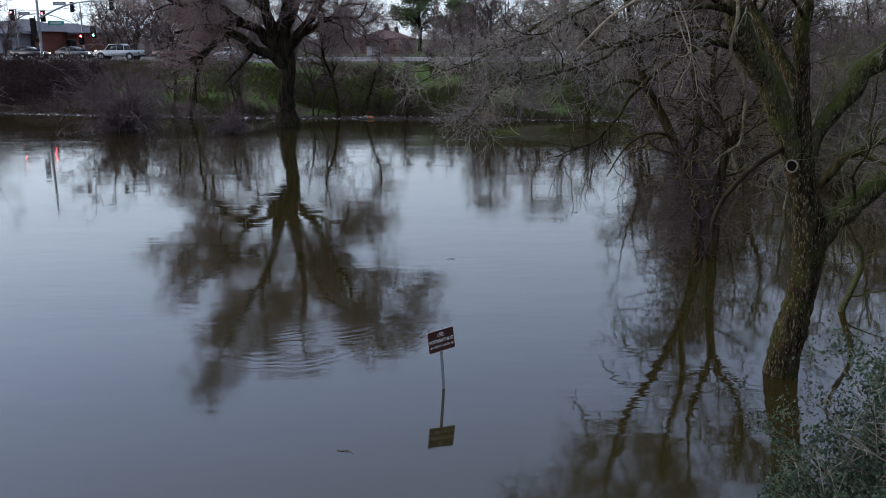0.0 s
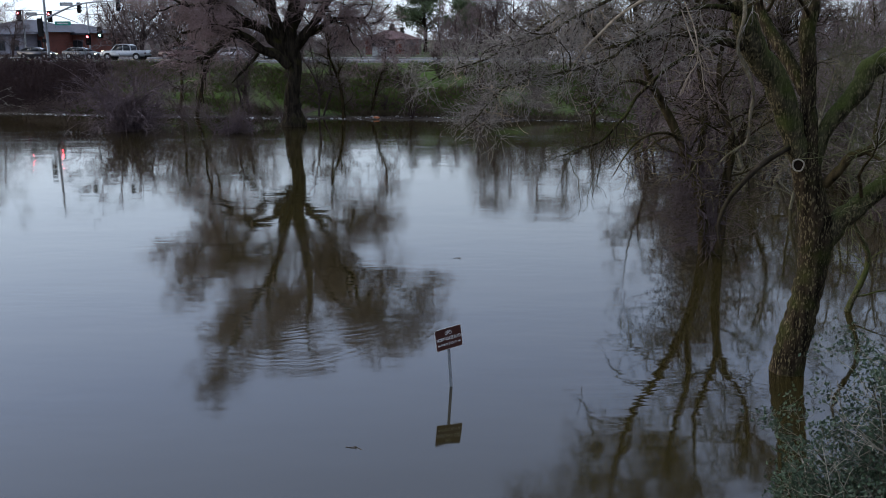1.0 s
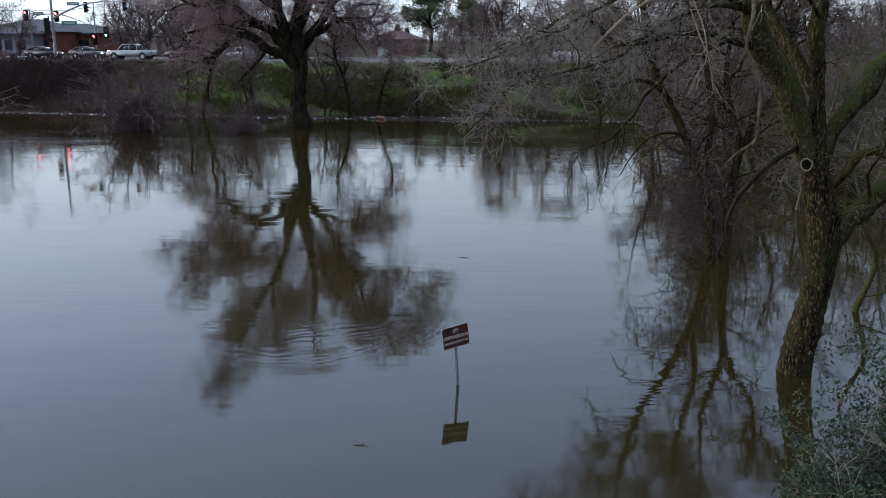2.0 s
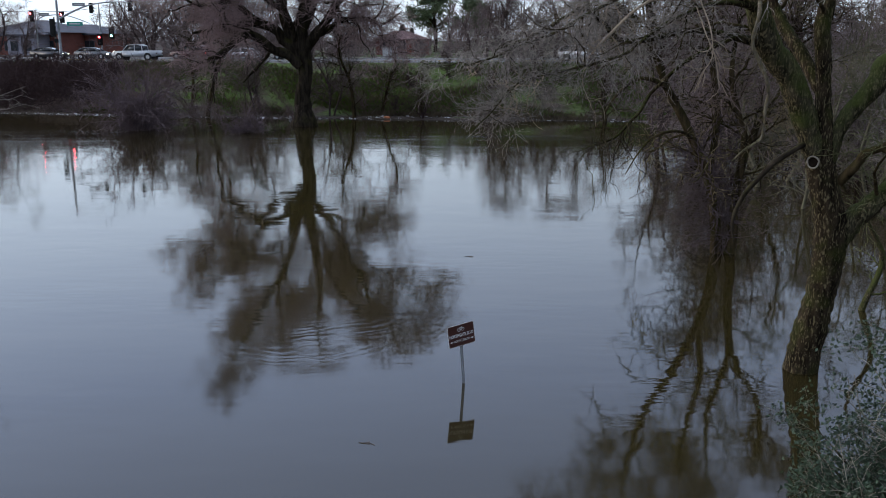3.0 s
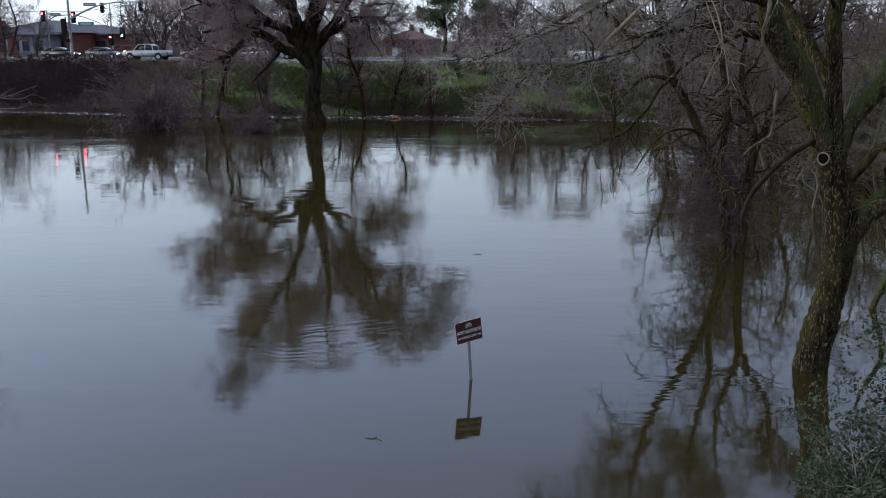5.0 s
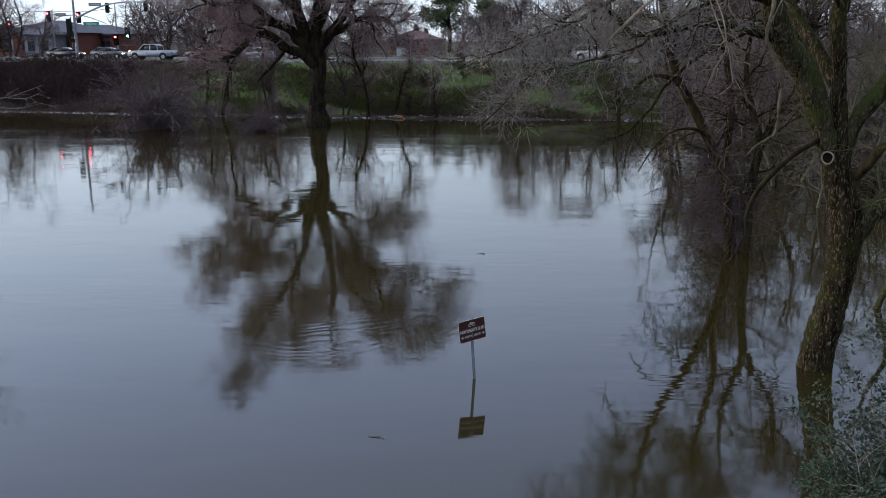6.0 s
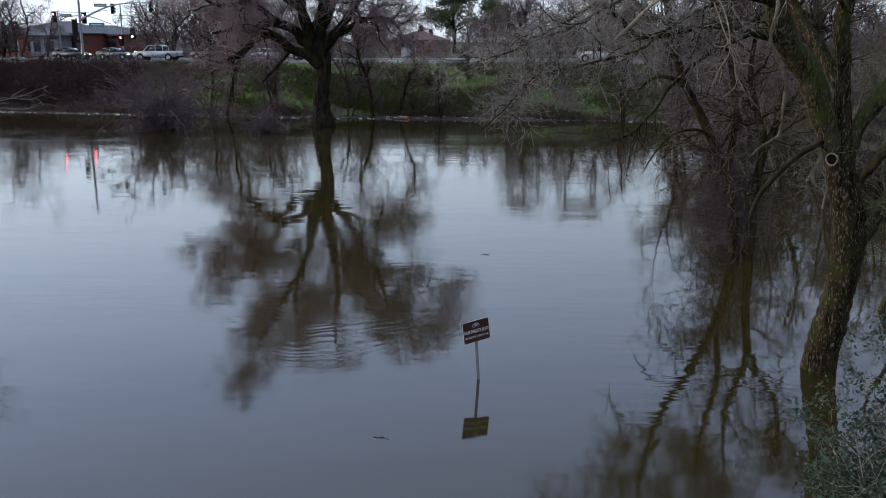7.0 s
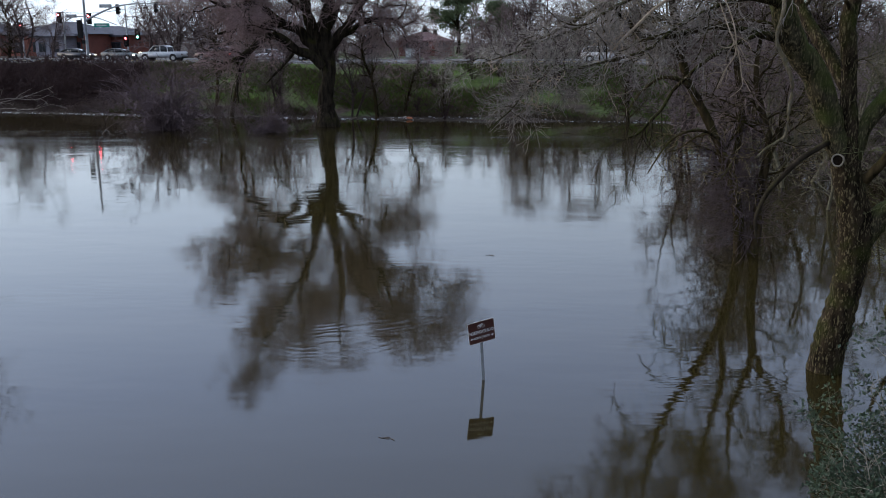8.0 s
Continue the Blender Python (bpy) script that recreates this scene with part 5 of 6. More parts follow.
def bramble_mound(m, seed, wide, high, label, mat=None, count=430, slope=0.28, deep=1.9, spread=0.8):
    """A dense dark thicket: arching stems over one another."""
    rng = np.random.default_rng(seed)
    mound = thing("bramble_thicket", m, label, "shrub", "dark thickets")
    at = np.stack([rng.uniform(-0.95, 0.95, count) * wide, rng.normal(size=count) * deep, np.zeros(count)], 1)
    at[:, 2] = np.clip(at[:, 1], -1.4 * deep, 1.9 * deep) * slope + rng.uniform(-0.4, 0.3, count)
    d = unit(rng.normal(size=(count, 3)) * (spread, spread, 0.2) + (0, 0, 1.1))
    n = 9
    P = np.empty((count, n, 3))
    P[:, 0] = at
    at[:, 1] = np.clip(at[:, 1], -1.4 * deep, 1.9 * deep)
    reach = rng.uniform(0.7, 1.25, count) * high * 1.25 * (1 - 0.45 * (at[:, 0] / wide) ** 4) * (1 - 0.34 * at[:, 1] / deep)
    for j in range(1, n):
        d = unit(d + rng.normal(size=d.shape) * 0.16 + np.array([0, 0, -0.16]))
        P[:, j] = P[:, j - 1] + d * (reach / (n - 1))[:, None]
    R = np.linspace(0.03, 0.02, n)[None].repeat(count, 0)
    P2, R2 = sprout(rng, P, R, 8, (0.1, 1.0), (50, 20), (0.5, 1.3), 3, 0.3, (0, 0, -0.1), 0.026, 0.022, 0.2)
    P3, R3 = sprout(rng, P2, R2, 1, (0.1, 1.0), (50, 20), (0.3, 0.7), 2, 0.3, (0, 0, -0.1), 0.02, 0.015, 0.2)
    wood("cane_tangle", [(P, R, 3)], mat or TWIG_DARK, mound)
    wood("crown", [(P2, R2, 3), (P3, R3, 3)], mat or TWIG_DARK, mound)


for at_x, at_seed, at_high in ((-40.4, 204, 2.0), (-44.6, 201, 2.4), (-49.6, 202, 2.5), (-55.2, 203, 2.5)):
    at_y = 89.6 + float(bend(at_x))
    bramble_mound(pose(at_x, at_y, float(bank_height(at_x, at_y))), at_seed, 3.3, at_high, "dense dark leafless bramble thicket on the bank", None, 400, 0.29, 3.7)


for at_x, at_y, at_seed, at_wide, at_high, at_count in ((-25.2, 68.8, 215, 0.95, 4.4, 150), (-16.4, 67.0, 213, 0.9, 1.2, 36)):
    bramble_mound(pose(at_x, at_y, -0.1), at_seed, at_wide, at_high, "bare arching brown brush standing in flood water", TWIG_MAUVE, at_count, 0.0, 0.5, 0.42)


def bank_scrub():
    """Low brown brush that hugs the slope between the thickets and the grass."""
    rng = np.random.default_rng(206)
    n = 1050
    x = -41.5 + 12 * rng.random(n) ** 1.1
    y = rng.uniform(81.2, 96.0, n) + bend(x)
    foot = np.stack([x, y, bank_height(x, y) - 0.05], 1)
    d = unit(rng.normal(size=(n, 3)) * (0.7, 0.7, 0.2) + (0, 0, 1.0))
    h = rng.uniform(0.6, 1.7, n) * np.interp(y - bend(x), [81, 88, 96], [0.9, 0.75, 0.15])
    P = np.empty((n, 6, 3))
    P[:, 0] = foot
    for j in range(1, 6):
        d = unit(d + rng.normal(size=d.shape) * 0.2 + np.array([0, -0.05, -0.12]))
        P[:, j] = P[:, j - 1] + d * (h / 5)[:, None]
    R = np.linspace(0.022, 0.014, 6)[None].repeat(n, 0)
    P1, R1 = sprout(rng, P, R, 9, (0.1, 1.0), (50, 20), (0.4, 1.0), 3, 0.3, (0, 0, -0.06), 0.016, 0.012, 0.2)
    v, q = bundle([(P, R, 4), (P1, R1, 3)])
    tagged(new("bank_scrub", mesh_from("bank_scrub", v, q, [TWIG_BRUSH])), "low brown leafless brush on the slope of the bank", "scrub", kind="stuff")


bank_scrub()


def leaf_cloud(rng, centres, each, radius, size):
    """Small folded leaves scattered round the given centres."""
    n = len(centres) * each
    c = np.repeat(centres, each, axis=0) + rng.normal(size=(n, 3)) * radius
    u = unit(rng.normal(size=(n, 3)))
    w = unit(np.cross(u, rng.normal(size=(n, 3))))
    nrm = np.cross(u, w)
    s = (rng.uniform(0.6, 1.25, n) * size)[:, None]
    tip, root = c + u * s, c - u * s
    left, right = c + w * s * 0.62 + nrm * s * 0.25, c - w * s * 0.62 + nrm * s * 0.25
    v = np.stack([root, right, tip, left], axis=1).reshape(-1, 3)
    i = np.arange(n) * 4
    tris = np.concatenate([np.stack([i, i + 1, i + 2], 1), np.stack([i, i + 2, i + 3], 1)])
    return v, tris


def evergreen_tree(m, seed, height, wide, label):
    """A broad evergreen: separate leafy clumps on spreading boughs, with sky between."""
    rng = np.random.default_rng(seed)
    tree = thing("evergreen_tree", m, label, "tree")
    P, R = smooth_line([(0, 0, -0.3), (0.2, 0, height * 0.3), (-0.2, 0, height * 0.6), (0.1, 0, height * 0.9)], [0.45, 0.36, 0.24, 0.08])
    wood("trunk", [(P[None], R[None], 10)], BARK_OAK, tree)
    boughs, clumps = [], []
    for k in range(34):
        a, r, z = rng.uniform(0, 2 * math.pi), wide * rng.uniform(0.25, 1.0), rng.uniform(0.36, 1.0)
        r *= math.sqrt(max(1.08 - z ** 3, 0.05))
        tip = np.array([math.cos(a) * r, math.sin(a) * r, z * height])
        boughs.append(smooth_line([(0, 0, z * height * 0.7), tip * (0.5, 0.5, 0.88), tip], [0.12, 0.07, 0.03]))
        clumps.append(tip + rng.normal(size=(9, 3)) * (0.85, 0.85, 0.45))
    B, BR = stack(boughs)
    wood("inner_crown", [(B, BR, 5)], BARK_OAK, tree)
    v, t = leaf_cloud(rng, np.vstack(clumps), 36, 0.4, 0.2)
    under(new("crown", mesh_from("crown", v, t, [LEAF_DARK], False)), tree)


evergreen_tree(pose(-5.2, 186, 4.4), 301, 12.6, 6.2, "broad green evergreen tree behind the road")
evergreen_tree(pose(3.4, 196, 4.4), 302, 10.6, 3.6, "broad green evergreen tree behind the road")


def conifer(m, seed, height, label):
    rng = np.random.default_rng(seed)
    tree = thing("conifer", m, label, "tree")
    P, R = smooth_line([(0, 0, -0.3), (0, 0, height * 0.5), (0, 0, height)], [0.2, 0.12, 0.02])
    wood("trunk", [(P[None], R[None], 8)], BARK_OAK, tree)
    cs = []
    for k in range(26):
        z = height * (0.15 + 0.83 * k / 25)
        reach = (height - z) * 0.24 + 0.1
        for a in np.linspace(0, 2 * math.pi, 9, endpoint=False) + rng.uniform(0, 1):
            for f in (0.35, 0.7, 1.0):
                cs.append((math.cos(a) * reach * f, math.sin(a) * reach * f, z - 0.25 * reach * f))
    v, t = leaf_cloud(rng, np.array(cs), 8, 0.13, 0.15)
    under(new("crown", mesh_from("crown", v, t, [LEAF_PINE], False)), tree)


conifer(pose(-12.2, 190, 4.3), 311, 5.6, "small dark pointed conifer far behind the road")
conifer(pose(-10.6, 198, 4.3), 312, 5.0, "small dark pointed conifer far behind the road")


def leafy_shrub():
    """The grey-green shrub near the camera, with pale thin twigs."""
    rng = np.random.default_rng(41)
    bush = thing("leafy_shrub", pose(5.9, 9.4, 0), "grey-green small-leaved shrub with pale twigs over the water", "shrub")
    lines = []
    for k in range(30):
        a = rng.uniform(0, 2 * math.pi)
        out = rng.uniform(0.3, 2.0)
        top = np.array([math.cos(a) * out, math.sin(a) * out * 0.8, rng.uniform(2.0, 3.1) - 0.3 * out + 0.4 * math.cos(a) * out])
        if k % 6 == 0:
            top = np.array([-rng.uniform(1.1, 1.75), rng.uniform(-0.6, 0.5), rng.uniform(1.75, 2.5)])
        if k % 6 == 3:
            top = np.array([rng.uniform(-1.35, -0.4), rng.uniform(-0.4, 0.5), rng.uniform(3.0, 3.5)])
        lines.append(smooth_line([(0, 0, -1.4), (0.05 * math.cos(a), 0.05 * math.sin(a), 0.3), top * (0.45, 0.45, 0.55), top], [0.05, 0.04, 0.024, 0.006]))
    P, R = stack(lines)
    P1, R1 = sprout(rng, P, R, 14, (0.4, 1.0), (58, 16), (0.5, 1.25), 8, 0.18, (-0.06, 0, 0.0), 0.006, 0.003, 0.35)
    P2, R2 = sprout(rng, P1, R1, 7, (0.2, 1.0), (52, 16), (0.15, 0.42), 5, 0.2, (0, 0, 0.02), 0.0036, 0.0022, 0.3)
    for k in range(14):
        end = np.array([-rng.uniform(0.5, 2.0), rng.uniform(-0.9, 0.2), rng.uniform(2.2, 3.3)])
        root = P[(3 * k) % len(P), 9]
        tp, tr = smooth_line([root, root * 0.6 + end * 0.4 + rng.normal(size=3) * 0.1, end], [0.009, 0.007, 0.004], 10)
        fork, fr = sprout(rng, tp[None], tr[None], 7, (0.4, 1.0), (46, 12), (0.18, 0.5), 4, 0.16, (0, 0, 0), 0.0055, 0.0035, 0.2)
        wood("bare_twig", [(tp[None], tr[None], 5), (fork, fr, 4)], TWIG_SHRUB, bush, "pale bare forked twig")
    for i in range(len(P)):
        wood("stem", [(P[i:i + 1], R[i:i + 1] * 0.7, 7)], BARK_MID, bush)
    wood("crown", [(P1, R1, 5), (P2, R2, 3)], TWIG_SHRUB, bush, "pale thin forked twigs")
    v, t = leaf_cloud(rng, P2[:, 1:].reshape(-1, 3), 4, 0.065, 0.029)
    under(new("foliage", mesh_from("foliage", v, t, [LEAF_SHRUB], False)), bush)


leafy_shrub()


# ---- the drowned sign ----


def text_mesh(words, size, m, name, material, parent, label=""):
    cu = bpy.data.curves.new(name, "FONT")
    cu.body, cu.size, cu.align_x, cu.align_y, cu.extrude = words, size, "CENTER", "CENTER", 0.001
    cu.offset = size * 0.028
    tmp = bpy.data.objects.new(name, cu)
    me = bpy.data.meshes.new_from_object(tmp)
    me.transform(m)
    me.materials.append(material)
    ob = under(new(name, me), parent)
    bpy.data.objects.remove(tmp)
    if label:
        tagged(ob, label)
    return ob


def bike_route_sign():
    sign = thing("bike_route_sign", pose(0.02, 16.7, 0, 0, -3.5, 0), "brown bicycle route sign on a grey post standing in flood water", "sign")
    part("post", box((0.06, 0.035, 3.04), (0, 0.02, -0.29), 0.006), GALV, sign, "blue-grey galvanised steel post")
    for z in (0.9, 1.16):
        part("bolt", rod((0, -0.02, z), (0, 0.045, z), 0.008, sides=8), CHROME, sign)
    turn = pose(0, 0, 0, 0, 0, 29) @ pose(0, -0.03, 1.065, 0, -3.0, 0)
    w, h, c = 0.305, 0.2285, 0.03

    def plate(half_w, half_h, y0, y1):
        out = []
        for sx, sz, a0 in ((1, 1, 0), (-1, 1, 90), (-1, -1, 180), (1, -1, 270)):
            for a in (0, 30, 60, 90):
                out.append((sx * (half_w - c) + c * math.cos(radians(a0 + a)), sz * (half_h - c) + c * math.sin(radians(a0 + a))))
        bm = prism(out, y0, y1)
        bmesh.ops.transform(bm, matrix=turn, verts=bm.verts)
        return bm

    board = part("board", plate(w, h, -0.0015, 0.0015), SIGN_WHITE, sign, "white-edged aluminium sign board")
    part("face", plate(w - 0.009, h - 0.009, -0.004, -0.0016), SIGN_BROWN, board, "dark brown reflective face")
    face = turn @ pose(0, -0.0055, 0, 90)
    text_mesh("NORTHGATE BLVD", 0.092, face @ pose(0, 0.0, 0) @ Matrix.Diagonal((0.7, 1, 1, 1)), "street_words", SIGN_WHITE, board)
    text_mesh("NORTH", 0.062, face @ pose(-0.105, -0.115, 0) @ Matrix.Diagonal((0.74, 1, 1, 1)), "north_word", SIGN_WHITE, board)
    text_mesh("SOUTH", 0.062, face @ pose(0.105, -0.115, 0) @ Matrix.Diagonal((0.74, 1, 1, 1)), "south_word", SIGN_WHITE, board)
    bm = box((0.008, 0.002, 0.085), (0, -0.0055, -0.115))
    bmesh.ops.transform(bm, matrix=turn, verts=bm.verts)
    part("divider", bm, SIGN_WHITE, board)
    for sx in (-1, 1):
        tip = prism([(sx * 0.27, -0.115), (sx * 0.236, -0.083), (sx * 0.236, -0.105), (sx * 0.205, -0.105), (sx * 0.205, -0.125), (sx * 0.236, -0.125), (sx * 0.236, -0.147)], -0.0065, -0.0045)
        bmesh.ops.transform(tip, matrix=turn, verts=tip.verts)
        part("arrow", tip, SIGN_WHITE, board)
    bike = bmesh.new()
    for cx in (-0.045, 0.045):
        for k in range(16):
            a, b = 2 * math.pi * k / 16, 2 * math.pi * (k + 1) / 16
            rod((cx + 0.032 * math.cos(a), -0.006, 0.12 + 0.032 * math.sin(a)), (cx + 0.032 * math.cos(b), -0.006, 0.12 + 0.032 * math.sin(b)), 0.004, sides=4, bm=bike)
    for a, b in (((-0.045, 0.12), (-0.018, 0.158)), ((-0.018, 0.158), (0.03, 0.158)), ((0.03, 0.158), (0.0, 0.12)), ((0.0, 0.12), (-0.045, 0.12)), ((-0.018, 0.165), (0.0, 0.12)), ((0.045, 0.12), (0.026, 0.172)), ((0.016, 0.172), (0.034, 0.172)), ((-0.028, 0.167), (-0.01, 0.167))):
        rod((a[0], -0.006, a[1]), (b[0], -0.006, b[1]), 0.004, sides=4, bm=bike)
    bmesh.ops.transform(bike, matrix=turn, verts=bike.verts)
    part("bicycle_symbol", bike, SIGN_WHITE, board, "white bicycle symbol")


bike_route_sign()

# ---- the crossing on the bank ----


def farther(x, y, z, k, turn=0):
    """A place k times as far off, and a thing k times as large."""
    return pose(x * k, y * k, 7 + (z - 7) * k, 0, 0, turn) @ Matrix.Scale(k, 4)



def signal_head(parent, at, face, lit, tall=1.0, plate=True):
    """A traffic signal with a backing plate and three hooded lenses. face: the way it looks, in degrees."""
    m = pose(*at, 0, 0, face) @ Matrix.Diagonal((1, 1, tall, 1))
    body = box((0.36, 0.26, 1.1), (0, 0, 0), 0.03)
    bmesh.ops.transform(body, matrix=m, verts=body.verts)
    head = part("signal_head", body, BLACK_METAL, parent, "black traffic signal head")
    if plate:
        back = box((0.66, 0.02, 1.45), (0, 0.09, 0), 0.008)
        bmesh.ops.transform(back, matrix=m, verts=back.verts)
        part("backplate", back, BLACK_METAL, head)
    for k, z in enumerate((0.35, 0.0, -0.35)):
        hood = bmesh.new()
        for i in range(9):
            a, b = radians(-20 + 220 * i / 9), radians(-20 + 220 * (i + 1) / 9)
            pts = [(0.16 * math.cos(q), y, z + 0.16 * math.sin(q)) for q in (a, b) for y in (-0.12, -0.38)]
            vs = [hood.verts.new(p) for p in pts]
            hood.faces.new((vs[0], vs[1], vs[3], vs[2]))
        bmesh.ops.solidify(hood, geom=hood.faces[:], thickness=0.012)
        bmesh.ops.transform(hood, matrix=m, verts=hood.verts)
        part("hood", hood, BLACK_METAL, head)
        lens = rod((0, -0.10, z), (0, -0.15, z), 0.15, 0.13, 16)
        bmesh.ops.transform(lens, matrix=m, verts=lens.verts)
        glow = {"red": 0, "green": 2}.get(lit, -1) == k
        part("lens", lens, (RED_LIGHT if lit == "red" else GREEN_LIGHT) if glow else DARK_LENS, head, f"lit {lit} lens" if glow else "")


def pole_of(parent, name, points, radii, label=""):
    P, R = smooth_line(points, radii, 18)
    v, q = tubes(P[None], R[None], 12)
    ob = under(new(name, mesh_from(name, v, q, [GALV])), parent)
    if label:
        tagged(ob, label)
    return ob


def name_sign(parent, at, size, face, material, label):
    bm = box((size[0], 0.03, size[1]), (0, 0, 0), 0.01)
    bmesh.ops.transform(bm, matrix=pose(*at, 0, 0, face), verts=bm.verts)
    ob = part("street_sign", bm, material, parent, label)
    bars = box((size[0] * 0.7, 0.01, size[1] * 0.32), (0, -0.022, 0))
    bmesh.ops.transform(bars, matrix=pose(*at, 0, 0, face), verts=bars.verts)
    part("lettering_bar", bars, SIGN_WHITE, ob)


def crossing_signals():
    base = 4.5
    main = thing("signal_mast", farther(-44.7, 99.5, base, 1.05), "tall galvanised traffic signal mast with a curved arm", "traffic light")
    part("foot", box((0.5, 0.5, 0.12), (0, 0, 0.1), 0.02), GALV, main)
    pole_of(main, "pole", [(0, 0, 0), (0.02, 0, 3.8), (0.04, 0, 8.7)], [0.18, 0.15, 0.1])
    pole_of(main, "mast_arm", [(0.1, 0, 4.71), (1.95, 0, 5.59), (3.9, 0, 6.26), (6.2, 0, 6.52), (8.4, 0, 6.48)], [0.12, 0.1, 0.08, 0.06, 0.045], "curved galvanised mast arm")
    pole_of(main, "lamp_arm", [(0.05, 0, 8.5), (1.06, 0, 8.95), (2.5, 0, 9.04)], [0.055, 0.045, 0.04])
    part("lamp_head", box((0.64, 0.26, 0.13), (2.65, 0, 9.02), 0.04), GALV, main)
    signal_head(main, (-0.55, -0.1, 3.78), 175, "", 1.35)
    signal_head(main, (3.8, 0.1, 5.9), 170, "", 1.0, False)
    signal_head(main, (8.13, 0.1, 6.12), 165, "", 1.0, False)
    part("pedestrian_signal", box((0.4, 0.3, 0.4), (-0.31, -0.1, 2.37), 0.03), BLACK_METAL, main, "black pedestrian signal box")
    name_sign(main, (2.56, -0.15, 6.26), (1.33, 0.36), 10, GALV, "grey back of a street name sign")

    left = thing("signal_mast", farther(-56.1, 118.5, base, 1.16), "slim galvanised signal pole with a curved arm", "traffic light")
    pole_of(left, "pole", [(0, 0, 0), (0, 0, 3), (0, 0, 6.3)], [0.12, 0.1, 0.08])
    pole_of(left, "mast_arm", [(0, 0, 4.9), (1.4, 0, 5.6), (4.2, 0, 5.6), (7.2, 0, 4.6)], [0.08, 0.07, 0.06, 0.045])
    signal_head(left, (-0.45, -0.2, 5.55), 0, "red")
    signal_head(left, (3.6, -0.25, 5.4), 0, "red")
    name_sign(left, (1.2, -0.1, 5.75), (1.4, 0.42), 0, GALV, "pale street name sign")
    name_sign(left, (5.2, -0.1, 4.55), (2.1, 0.5), 0, SIGN_GREEN, "teal green street name sign")

    right = thing("signal_mast", farther(-46.6, 116.0, base, 1.16), "slim galvanised pole with side-mounted signals", "traffic light")
    pole_of(right, "pole", [(0, 0, 0), (0, 0, 4), (0.02, 0, 7.0)], [0.12, 0.1, 0.07])
    signal_head(right, (-0.05, -0.35, 2.5), 0, "red")
    signal_head(right, (1.5, -0.3, 3.35), 8, "green")
    pole_of(right, "bracket", [(0, 0, 3.6), (0.8, -0.1, 3.75), (1.5, -0.15, 3.75)], [0.03, 0.03, 0.03])
    far = thing("signal_mast", farther(-63.2, 121.0, base, 1.16), "slim galvanised signal pole behind bare branches", "traffic light")
    pole_of(far, "pole", [(0, 0, 0), (0, 0, 2.5), (0, 0, 5.0)], [0.11, 0.1, 0.08])
    signal_head(far, (0.0, -0.3, 4.3), 0, "red")


crossing_signals()


def overhead_wire():
    wire = thing("overhead_wire", pose(-65.1, 137.4, 11.3), "thin dark span wire strung between signal poles", "wire")
    for name, points in (("outer_span", [(-34, 3, 0.1), (-17, 1.5, -0.25), (0, 0, 0)]), ("inner_span", [(0, 0, 0), (5.5, -1.4, -0.12), (11.05, -2.8, 0.35)])):
        P, R = smooth_line(points, [0.03, 0.03, 0.03], 14)
        v, q = tubes(P[None], R[None], 6)
        under(new(name, mesh_from(name, v, q, [BLACK_METAL])), wire)


overhead_wire()

utility = thing("utility_pole", pose(-63.4, 140.0, 4.2), "slim dark timber pole beside the crossing", "pole")
part("shaft", rod((0, 0, 0), (0, 0, 6.2), 0.13, 0.09, 10), DRIFT, utility)
part("cap", rod((0, 0, 6.2), (0, 0, 6.28), 0.11, 0.07, 10), BLACK_METAL, utility)


def low_building(m, length, depth, wall, roof_rise, wall_mat, wall_label, roof_mat, label, bays, front_gable=None):
    """A single-storey building with a hipped roof, windows and a fascia."""
    house = thing("low_building", m, label, "building")
    body = part("wall", box((length, depth, wall), (0, 0, wall / 2)), wall_mat, house, wall_label)
    e = 0.6
    roof = bmesh.new()
    a = [roof.verts.new(p) for p in ((-length / 2 - e, -depth / 2 - e, wall), (length / 2 + e, -depth / 2 - e, wall), (length / 2 + e, depth / 2 + e, wall), (-length / 2 - e, depth / 2 + e, wall))]
    inset = min(depth * 0.5, length * 0.4)
    r = [roof.verts.new(p) for p in ((-length / 2 + inset, 0, wall + roof_rise), (length / 2 - inset, 0, wall + roof_rise))]
    for f in ((a[0], a[1], r[1], r[0]), (a[1], a[2], r[1]), (a[2], a[3], r[0], r[1]), (a[3], a[0], r[0]), (a[3], a[2], a[1], a[0])):
        roof.faces.new(f)
    top = part("roof", roof, roof_mat, house, "hipped roof of dull tiles")
    part("fascia", box((length + 2 * e, 0.06, 0.26), (0, -depth / 2 - e, wall - 0.12)), roof_mat, top)
    step = length / bays
    for k in range(bays):
        x = -length / 2 + step * (k + 0.5)
        win = part("window", box((step * 0.5, 0.12, 1.5), (x, -depth / 2 - 0.02, 1.75)), ROOFING, house, "grey-framed window")
        for s in (-1, 1):
            part("pane", box((step * 0.21, 0.05, 1.34), (x + s * step * 0.12, -depth / 2 - 0.07, 1.75)), GLASS, win)
        part("pier", box((0.45, 0.2, wall - 0.3), (x + step * 0.5, -depth / 2 - 0.1, (wall - 0.3) / 2)), wall_mat, house)


